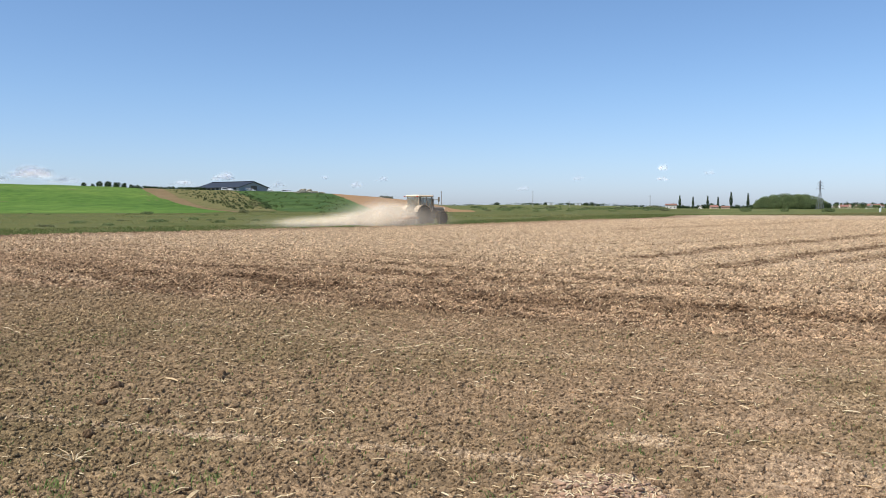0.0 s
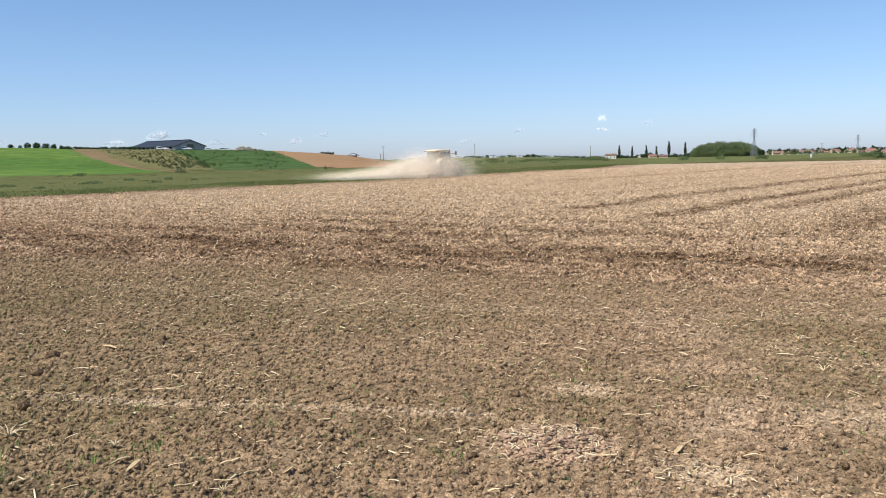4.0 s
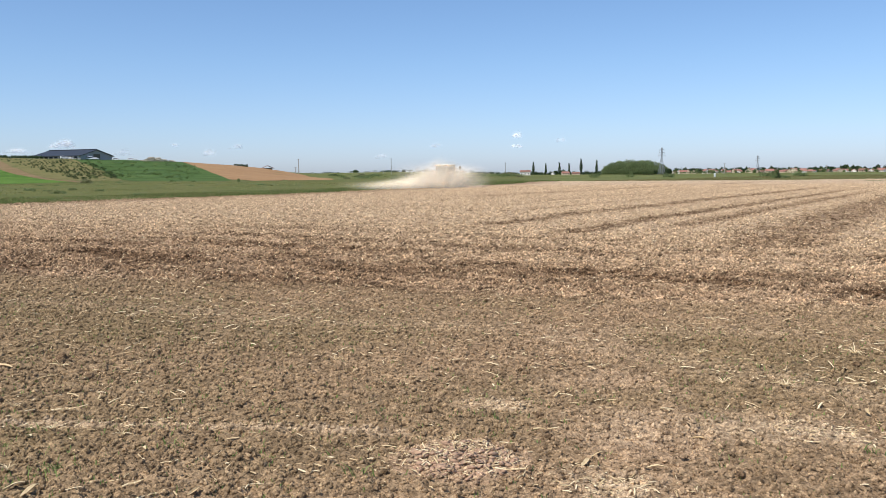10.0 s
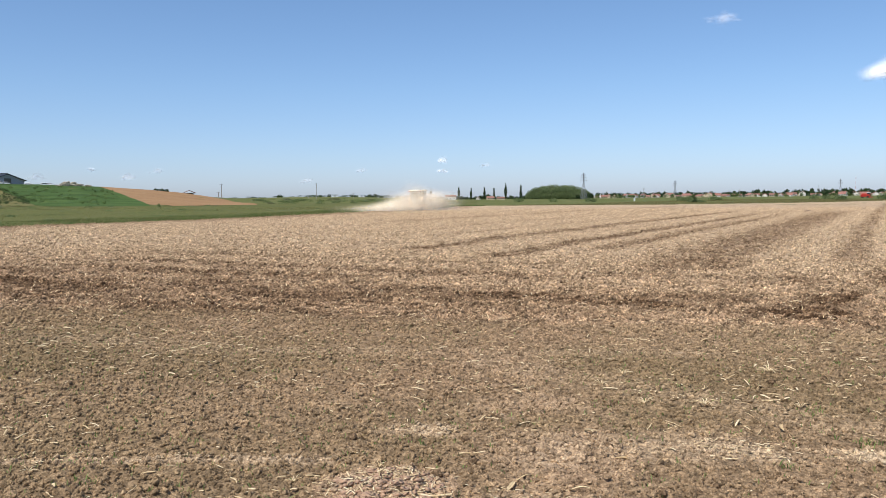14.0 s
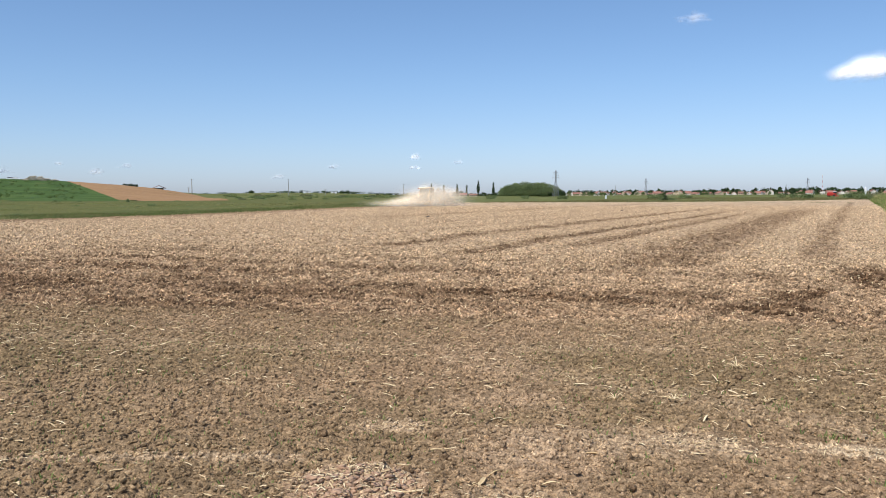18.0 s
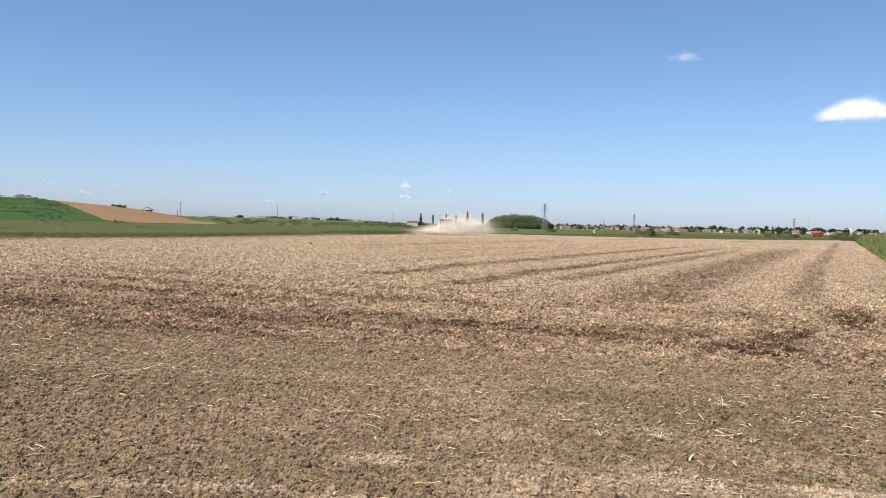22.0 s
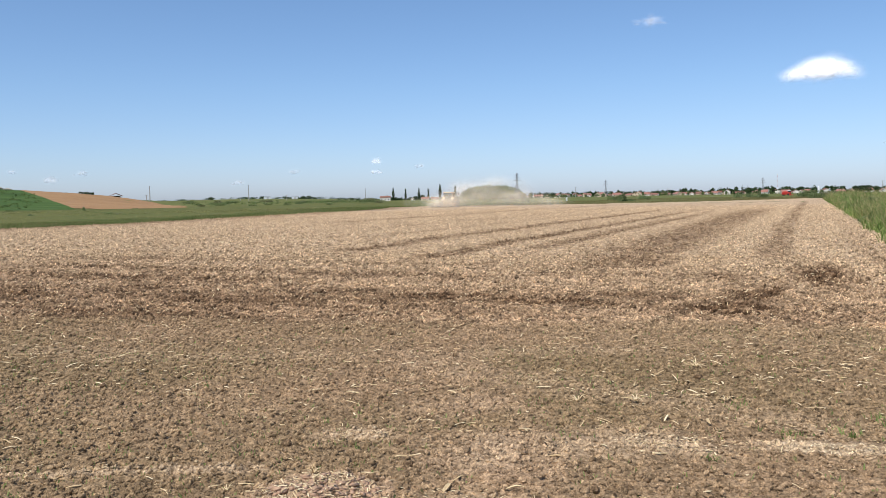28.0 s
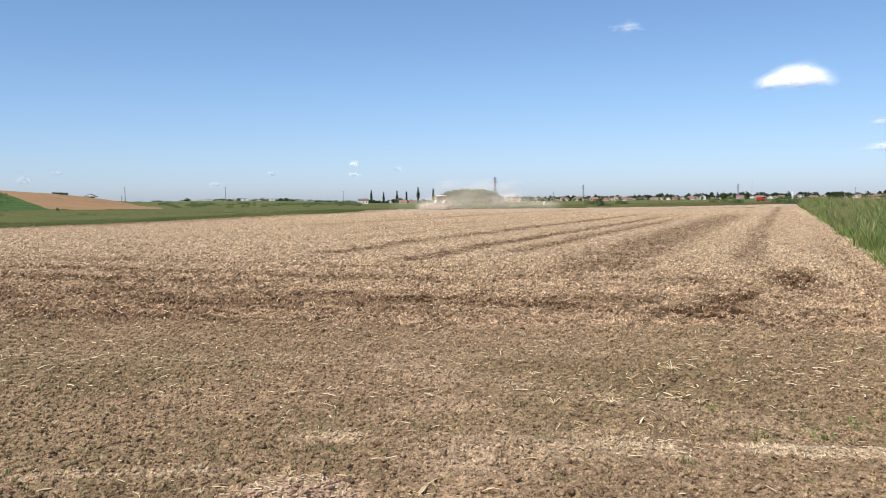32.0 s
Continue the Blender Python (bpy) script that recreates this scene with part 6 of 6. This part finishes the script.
def build_clouds():
    rng = np.random.default_rng(83)
    me, thin = puff_mesh("puff", M["cloud"], rng), puff_mesh("puff", M["wisp"], rng)
    # azimuth, height angle, half width, half height (degrees), puffs, dense
    for a, e, w, h, n, dense in ((43.2, 7.3, 2.5, 0.85, 42, 1), (33.0, 11.12, 1.15, 0.34, 12, 0), (14.65, 2.55, 0.45, 0.26, 10, 1), (14.6, 1.85, 0.48, 0.2, 10, 1), (48.6, 4.5, 0.9, 0.35, 12, 0), (48.6, 2.95, 1.6, 0.32, 14, 0),
                                 (-26.3, 2.1, 1.5, 0.5, 26, 1), (-14.7, 2.0, 0.75, 0.34, 16, 1), (-5.9, 1.5, 0.6, 0.3, 12, 0), (-4.2, 1.9, 0.5, 0.2, 9, 0), (-8.0, 2.0, 0.5, 0.2, 6, 0), (-24.2, 1.75, 1.2, 0.28, 10, 0), (-11.2, 1.5, 0.6, 0.25, 8, 0),
                                 (-17.5, 1.6, 1.0, 0.25, 8, 0), (-28.5, 1.8, 1.2, 0.35, 10, 0), (9.2, 1.9, 0.6, 0.2, 7, 0), (5.5, 1.2, 0.6, 0.2, 6, 0), (17.6, 2.2, 0.5, 0.25, 6, 0)):
        d = 4300.0
        k = d * math.tan(radians(1.0))
        x, y = polar(a, d)
        ob = thing("cloud", pose(x, y, 1.6 + d * math.tan(radians(e)), 0, 0, -a), "small white fair-weather cloud" if dense else "thin faint wisp of white cloud", "cloud", "clouds")
        for i in range(n):
            t = max(-0.85, min(0.85, rng.normal(0, 0.38)))
            dome = (1 - abs(t) ** 1.6) * (0.35 + 0.65 * min(1.0, max(0.0, t * 0.9 + 0.75)))
            s = (0.22 + 0.22 * rng.random()) * (0.55 + 0.45 * dome)
            tall = (0.40 + 0.30 * rng.random()) * (0.45 + 0.55 * dome)
            up = -0.45 + tall * 0.8 + rng.random() * 0.75 * dome
            share("puff", me if dense else thin, ob, pose(t * w * k, rng.normal(0, 40), up * h * k, rng.normal(0, 6), rng.normal(0, 4), rng.normal(0, 12)) @ Matrix.Diagonal((s * w * k * 1.7, s * w * k, tall * h * k * 1.6, 1)))


# ---- tractor, harrow and dust ----
def make_wheel(name, rad, width, parent, m):
    """A lugged tyre on a dished rim; its axle is z."""
    hub = new(name)
    hub.parent, hub.matrix_basis = parent, m
    bm = turned(bm_of(), [(rad * 0.56, -width / 2), (rad * 0.9, -width / 2), (rad * 0.96, -width * 0.35), (rad * 0.97, 0), (rad * 0.96, width * 0.35), (rad * 0.9, width / 2), (rad * 0.56, width / 2)], 26)
    for i in range(18):
        for s in (-1, 1):
            box(bm, rad * 0.94, -0.035, 0.0 if s > 0 else -width * 0.48, rad * 1.0, 0.035, width * 0.48 if s > 0 else 0.0, 0, pose(0, 0, 0, 0, 0, i * 20 + (10 if s > 0 else 0)))
    part("tyre", bm, M["tyre"], hub)
    bm = turned(bm_of(), [(rad * 0.12, -width * 0.42), (rad * 0.3, -width * 0.2), (rad * 0.565, -width * 0.46), (rad * 0.565, width * 0.46), (rad * 0.3, width * 0.2), (rad * 0.12, width * 0.3)], 22)
    part("rim", bm, M["rim"], hub)
    return hub


def build_tractor():
    """Faces +x; the harrow hangs behind it."""
    tr = thing("tractor", Matrix(), "dusty dark farm tractor with a cream cab roof pulling a harrow", "tractor")
    part("bonnet", box(box(bm_of(), 0.75, -0.42, 1.0, 2.75, 0.42, 1.62, 0.12), 2.55, -0.38, 0.72, 2.8, 0.38, 1.5, 0.08), M["body"], tr)
    part("chassis", box(box(bm_of(), -0.9, -0.32, 0.62, 2.5, 0.32, 1.02, 0.05), -1.0, -0.5, 0.6, -0.2, 0.5, 1.05, 0.08), M["body"], tr)
    part("front_weight", box(bm_of(), 2.8, -0.4, 0.6, 3.1, 0.4, 1.0, 0.06), M["body"], tr)
    part("grille", box(bm_of(), 2.805, -0.28, 1.03, 2.83, 0.28, 1.42), M["tyre"], tr)
    for x in (-0.95, 0.0, 0.72):
        for s in (-1, 1):
            part("cab_post", bar(bm_of(), (x, s * 0.78, 1.3), (x * 0.96, s * 0.72, 2.5), 0.055, sides=6), M["fender"], tr)
    part("cab_floor", box(bm_of(), -1.0, -0.8, 1.05, 0.76, 0.8, 1.32, 0.06), M["body"], tr)
    part("cab_roof", box(bm_of(), -1.1, -0.86, 2.5, 0.86, 0.86, 2.7, 0.09), M["cabroof"], tr, "cream sheet-metal cab roof")
    part("rear_window", box(bm_of(), -0.975, -0.7, 1.36, -0.945, 0.7, 2.46), M["cabglass"], tr)
    part("windscreen", box(bm_of(), 0.7, -0.7, 1.36, 0.73, 0.7, 2.46), M["cabglass"], tr)
    for s in (-1, 1):
        part("side_window", box(bm_of(), -0.9, s * 0.755 - 0.015, 1.36, 0.68, s * 0.755 + 0.015, 2.46), M["cabglass"], tr)
        bm = bm_of()
        for i in range(9):
            a0, a1 = radians(20 + i * 15.5), radians(20 + (i + 1) * 15.5)
            v = [bm.verts.new((-0.55 + q * math.cos(a), s * y, 0.85 + q * math.sin(a))) for a in (a0, a1) for q in (0.93, 0.98) for y in (0.55, 1.1)]
            for f in ((0, 1, 5, 4), (2, 6, 7, 3), (0, 4, 6, 2), (1, 3, 7, 5)):
                bm.faces.new([v[j] for j in f])
        bmesh.ops.recalc_face_normals(bm, faces=bm.faces)
        part("fender", bm, M["fender"], tr, "pale dusty rear fender")
        part("front_fender", box(bm_of(), 1.5, s * 0.62 - 0.0, 1.22, 2.5, s * 0.62 + s * 0.42, 1.28, 0.02), M["fender"], tr)
        mir = part("mirror_arm", bar(bm_of(), (0.8, s * 0.8, 2.25), (1.0, s * 1.35, 2.3), 0.025, sides=5), M["body"], tr)
        part("mirror", box(bm_of(), 0.95, s * 1.35 - 0.11, 2.1, 1.02, s * 1.35 + 0.11, 2.52, 0.03), M["body"], mir)
        part("step", box(bm_of(), 0.25, s * 0.85 - 0.15, 0.55, 0.65, s * 0.85 + 0.15, 0.6), M["body"], tr)
        part("tail_lamp", box(bm_of(), -1.24, s * 0.8 - 0.09, 2.5, -1.2, s * 0.8 + 0.09, 2.6, 0.01), M["red"], tr)
        part("headlamp", box(bm_of(), 2.8, s * 0.24 - 0.09, 1.44, 2.84, s * 0.24 + 0.09, 1.56, 0.02), M["vanwhite"], tr)
    part("seat", box(box(bm_of(), -0.6, -0.28, 1.33, 0.0, 0.28, 1.6, 0.06), -0.66, -0.26, 1.6, -0.5, 0.26, 2.2, 0.05), M["tyre"], tr)
    part("steering_wheel", turned(bm_of(), [(0.16, -0.02), (0.2, -0.02), (0.21, 0.0), (0.2, 0.02), (0.16, 0.02)], 16, pose(0.38, 0, 1.78, 0, -35, 0)), M["tyre"], tr)
    part("steering_column", bar(bm_of(), (0.38, 0, 1.78), (0.55, 0, 1.32), 0.04, sides=6), M["tyre"], tr)
    part("exhaust", bar(bar(bm_of(), (1.1, -0.5, 1.5), (1.1, -0.5, 2.35), 0.075, sides=10), (1.1, -0.5, 2.35), (1.1, -0.5, 2.75), 0.045, sides=10), M["body"], tr)
    part("rear_axle", bar(bm_of(), (-0.55, -1.0, 0.85), (-0.55, 1.0, 0.85), 0.14, sides=10), M["body"], tr)
    part("front_axle", bar(bm_of(), (1.95, -0.85, 0.62), (1.95, 0.85, 0.62), 0.1, sides=8), M["body"], tr)
    wheels = []
    for s in (-1, 1):
        wheels.append((make_wheel("rear_wheel", 0.85, 0.5, tr, Matrix()), -0.55, s * 0.9, 0.85))
        wheels.append((make_wheel("front_wheel", 0.62, 0.38, tr, Matrix()), 1.95, s * 0.85, 0.62))
    hr = thing("harrow", Matrix(), "wide red-framed harrow stirring the dry soil", "harrow")
    for x in (-2.2, -2.9, -3.6):
        part("beam", box(bm_of(), x - 0.06, -2.0, 0.55, x + 0.06, 2.0, 0.67, 0.02), M["rust"], hr)
    for y in (-1.9, -0.6, 0.6, 1.9):
        part("rail", box(bm_of(), -3.7, y - 0.05, 0.672, -2.1, y + 0.05, 0.76, 0.02), M["rust"], hr)
    for s in (-1, 1):
        part("drawbar", bar(bm_of(), (-1.0, s * 0.35, 0.65), (-2.2, s * 0.55, 0.62), 0.05, sides=6), M["rust"], hr)
    part("top_link", bar(bm_of(), (-1.0, 0, 1.05), (-2.3, 0, 1.15), 0.04, sides=6), M["body"], hr)
    part("mast", bar(bar(bm_of(), (-2.3, 0.3, 0.7), (-2.3, 0, 1.2), 0.05, sides=6), (-2.3, -0.3, 0.7), (-2.3, 0, 1.2), 0.05, sides=6), M["rust"], hr)
    for k, x in enumerate((-2.2, -2.9, -3.6)):
        for i in range(9):
            y = -1.85 + i * 0.44 + k * 0.1
            part("tine", bar(bar(bm_of(), (x, y, 0.6), (x - 0.18, y, 0.3), 0.025, sides=5), (x - 0.18, y, 0.3), (x + 0.05, y, -0.04), 0.025, 0.015, 5), M["steel"], hr)
    part("roller", bar(bm_of(), (-4.0, -1.95, 0.22), (-4.0, 1.95, 0.22), 0.22, sides=14), M["body"], hr)
    for s in (-1, 1):
        part("roller_arm", bar(bm_of(), (-3.6, s * 1.97, 0.6), (-4.0, s * 1.97, 0.22), 0.04, sides=6), M["rust"], hr)
    return tr, wheels, hr


def build_dust():
    """Dust hanging behind the harrow: its x points along the drift."""
    rng = np.random.default_rng(97)
    me, thin = puff_mesh("dust_puff", M["dust"], rng, 0.3), puff_mesh("thin_puff", M["thindust"], rng, 0.3)
    ob = thing("dust_cloud", Matrix(), "pale tan dust cloud drifting behind the tractor", "dust cloud")
    puffs = []
    for i in range(300):
        core, veil = i < 105, i >= 220
        q = ((i * 0.618) % 1.0 + 0.06 * rng.random()) / 1.06
        hump = math.sin(math.pi * min(1.0, 0.10 + q * 0.95)) ** 0.8
        if core:
            x, y = rng.normal(0.0, 1.7), rng.normal(-4.3, 1.3)
            z, wide = 0.2 + 2.5 * rng.random() ** 1.4 * math.exp(-(x / 3.2) ** 2), 0.9 + 1.1 * rng.random()
            wide *= 0.5 + 0.6 * min(1.0, q * 2.5)
            high = wide * (0.7 + 0.3 * rng.random())
            late = (-2.6 + 15.5 * q ** 1.6, rng.normal(-6.0 + 5.0 * min(1.0, q * 1.6), 0.9), 0.1 + (0.5 + 2.6 * min(1.0, q * 2.2) * hump) * rng.random() ** 1.3)
            if i % 5 < 3:
                # fresh dust about the harrow
                late = (rng.normal(-0.6, 1.5), rng.normal(-6.2, 0.5), 0.1 + 0.9 * rng.random() ** 1.3)
        else:
            t = rng.random() ** 1.2
            x, y = 2.5 + t * 10.5, rng.normal(0, 0.6 + t)
            top = 2.2 * math.exp(-t * 2.0) + 0.4
            z, wide = top * (0.1 + 0.5 * rng.random()), 1.5 + 1.6 * rng.random() + 0.8 * t
            high = top * (0.45 + 0.35 * rng.random()) + 0.25
            late = (-4.0 + 22.0 * q, rng.normal(0.3, 1.4), 0.3 + 2.6 * hump * rng.random())
            if veil:
                # the thin tall part of the cloud, which drifts before the wood
                x, y, z = rng.normal(0.8, 1.7), rng.normal(0, 0.8), 0.3 + 1.2 * rng.random()
                wide, high = 2.0 + 1.6 * rng.random(), 1.2 + 0.9 * rng.random()
                late = (0.3 + 12.0 * q, rng.normal(0.3, 1.2), 0.4 + 3.6 * rng.random())
        p = share("puff", me if core else thin, ob, Matrix())
        p.scale = (wide, wide, high)
        puffs.append((p, core, veil, (x, y, z), late, rng.random() * 6.28, rng.normal(0, 20)))
    return ob, puffs


def build_birds():
    """Swallows: body, two swept wings, forked tail."""
    made = []
    for i in range(2):
        ob = thing("swallow", Matrix(), "small dark swallow flying low over the field", "bird", "swallows")
        part("body", turned(bm_of(), [(0.004, -0.085), (0.022, -0.04), (0.026, 0.0), (0.02, 0.04), (0.016, 0.06), (0.004, 0.085)], 10, pose(0, 0, 0, 0, 90, 0)), M["feather"], ob)
        for s in (-1, 1):
            bm = bm_of()
            up = [bm.verts.new(c) for c in ((0.035, s * 0.015, 0.012), (0.045, s * 0.09, 0.035), (-0.05, s * 0.19, 0.05), (-0.01, s * 0.08, 0.03), (-0.03, s * 0.015, 0.01))]
            dn = [bm.verts.new(v.co - Vector((0, 0, 0.004))) for v in up]
            bm.faces.new(up), bm.faces.new(dn[::-1])
            for k in range(5):
                bm.faces.new((up[k], dn[k], dn[(k + 1) % 5], up[(k + 1) % 5]))
            bmesh.ops.recalc_face_normals(bm, faces=bm.faces)
            part("wing", bm, M["feather"], ob)
            bm = bm_of()
            bar(bm, (-0.07, s * 0.006, 0), (-0.15, s * 0.03, 0.0), 0.008, 0.002, 5)
            part("tail_feather", bm, M["feather"], ob)
        made.append(ob)
    return made


# ---- what moves ----
# seconds, azimuth, distance of the tractor
WAY = [(0, -1.55, 76), (4, 3.7, 84), (9, 8.95, 96), (13, 12.35, 107), (19, 16.05, 124), (25, 18.8, 142), (32, 20.6, 158)]


def way_at(t):
    ts = [w[0] for w in WAY]
    # a smooth curve through the way, by cubic pieces
    P = np.array([polar(a, d) for _, a, d in WAY])
    S = np.gradient(P, np.array(ts, float), axis=0)
    i = min(max(int(np.searchsorted(ts, t, "right")) - 1, 0), len(ts) - 2)
    h = ts[i + 1] - ts[i]
    s = (t - ts[i]) / h
    p = (2 * s ** 3 - 3 * s ** 2 + 1) * P[i] + (s ** 3 - 2 * s ** 2 + s) * h * S[i] + (-2 * s ** 3 + 3 * s ** 2) * P[i + 1] + (s ** 3 - s ** 2) * h * S[i + 1]
    return p


def motions():
    tractor, wheels, harrow = MOVERS["tractor"]
    dust, puffs = MOVERS["dust"]
    birds = MOVERS["birds"]
    times = [k * 0.4 for k in range(81)]
    pts = [way_at(t) for t in times]
    heads, run, runs = [], 0.0, [0.0]
    for k in range(81):
        a, b = pts[max(0, k - 1)], pts[min(80, k + 1)]
        heads.append(math.degrees(math.atan2(b[1] - a[1], b[0] - a[0])))
        if k:
            run += float(np.hypot(*(pts[k] - pts[k - 1])))
            runs.append(run)
    jolt = lambda t, s: 0.015 * math.sin(t * 5.1 + s) + 0.01 * math.sin(t * 8.3 + 2 * s)
    for ob, s in ((tractor, 0.0), (harrow, 1.0)):
        walk(ob, [(t, pose(p[0], p[1], 0.03 + jolt(t, s) * 0.6, 12 * jolt(t, s + 2), 20 * jolt(t, s + 1), h)) for t, p, h in zip(times, pts, heads)])
    for hub, x, y, z in wheels:
        walk(hub, [(t, pose(x, y, z, 90, 0, 0) @ pose(0, 0, 0, 0, 0, -math.degrees(q / z))) for t, q in zip(times, runs)])
    # the swallows cross low from the far side of the near verge towards the hill
    for ob, a, d, z, speed, turn, mid in ((birds[0], 8.1, 42.0, 0.55, 5.9, 186.0, 19.0), (birds[1], 24.4, 50.0, 0.55, 4.9, 192.0, 19.0)):
        x, y = polar(a, d)
        c, w = math.cos(radians(turn)), math.sin(radians(turn))
        walk(ob, [(t, pose(x + speed * (t - mid) * c, y + speed * (t - mid) * w, z + 0.12 * math.sin(t * 2.3 + a), 14 * math.sin(t * 6.0 + a), 5 * math.sin(t * 2.3), turn)) for t in [k * 0.5 for k in range(65)]])
    # at first the dust stands behind the harrow; later the wind spreads it to the far side of the wood
    sink = lambda t: np.interp(t, [0, 3, 9, 32], [0.5, 0.68, 0.9, 1.0])
    walk(dust, [(t, pose(p[0], p[1], 0)) for t, p in zip(times[::5], pts[::5])])
    for p, core, veil, (x, y, z), (lx, ly, lz), ph, yaw in puffs:
        rows = []
        for t in times[::5]:
            k = times.index(t)
            h, az = radians(heads[k]), math.atan2(pts[k][0], pts[k][1])
            sx = (x if core or veil else x * float(np.interp(t, [0, 10, 20], [1.0, 0.85, 0.6]))) + 0.5 * math.sin(t * 0.55 + ph)
            if core or veil:
                # seen from the stand: to the right, and away
                sx += float(np.interp(t, [0, 2, 4, 9, 16, 21], [-2.8, -1.9, -1.2, -0.4, 0.6, 2.0]))
                ex, ey = sx * math.cos(az) + y * math.sin(az), -sx * math.sin(az) + y * math.cos(az)
            else:
                # along the way that the tractor came
                g = h * 0.75
                ex, ey = -sx * math.cos(g) - y * math.sin(g), -sx * math.sin(g) + y * math.cos(g)
            spread = float(np.interp(t, [20, 32], [0.9, 1.25]))
            rx, ry = lx * spread + 0.4 * math.sin(t * 0.5 + ph), ly
            fx, fy = rx * math.cos(az) + ry * math.sin(az), -rx * math.sin(az) + ry * math.cos(az)
            b = float(np.interp(t + 1.2 * math.sin(ph * 3), [19.5, 27.0], [0.0, 1.0]))
            b = b * b * (3 - 2 * b)
            up = (z * float(sink(t)) * (1 - b) + lz * b) * (1 + 0.10 * math.sin(t * 0.8 + ph))
            rows.append((t, pose(ex * (1 - b) + fx * b, ey * (1 - b) + fy * b, up, 5 * math.sin(t * 0.5 + ph), 0.0, -math.degrees(az) + yaw + 12 * math.sin(t * 0.3 + ph))))
        walk(p, rows)


# ---- build ----
MOVERS = {}
build_ground()
build_parcels()
build_field()
build_barn()
build_village()
build_shack()
build_rubble()
build_vehicles()
build_poles()
build_plants()
build_far_woods()
build_clouds()
build_verges()
build_stems()
build_tufts()
build_clods()
build_lumps()
build_straw()
build_stalks()
MOVERS["tractor"] = build_tractor()
MOVERS["dust"] = build_dust()
MOVERS["birds"] = build_birds()
motions()
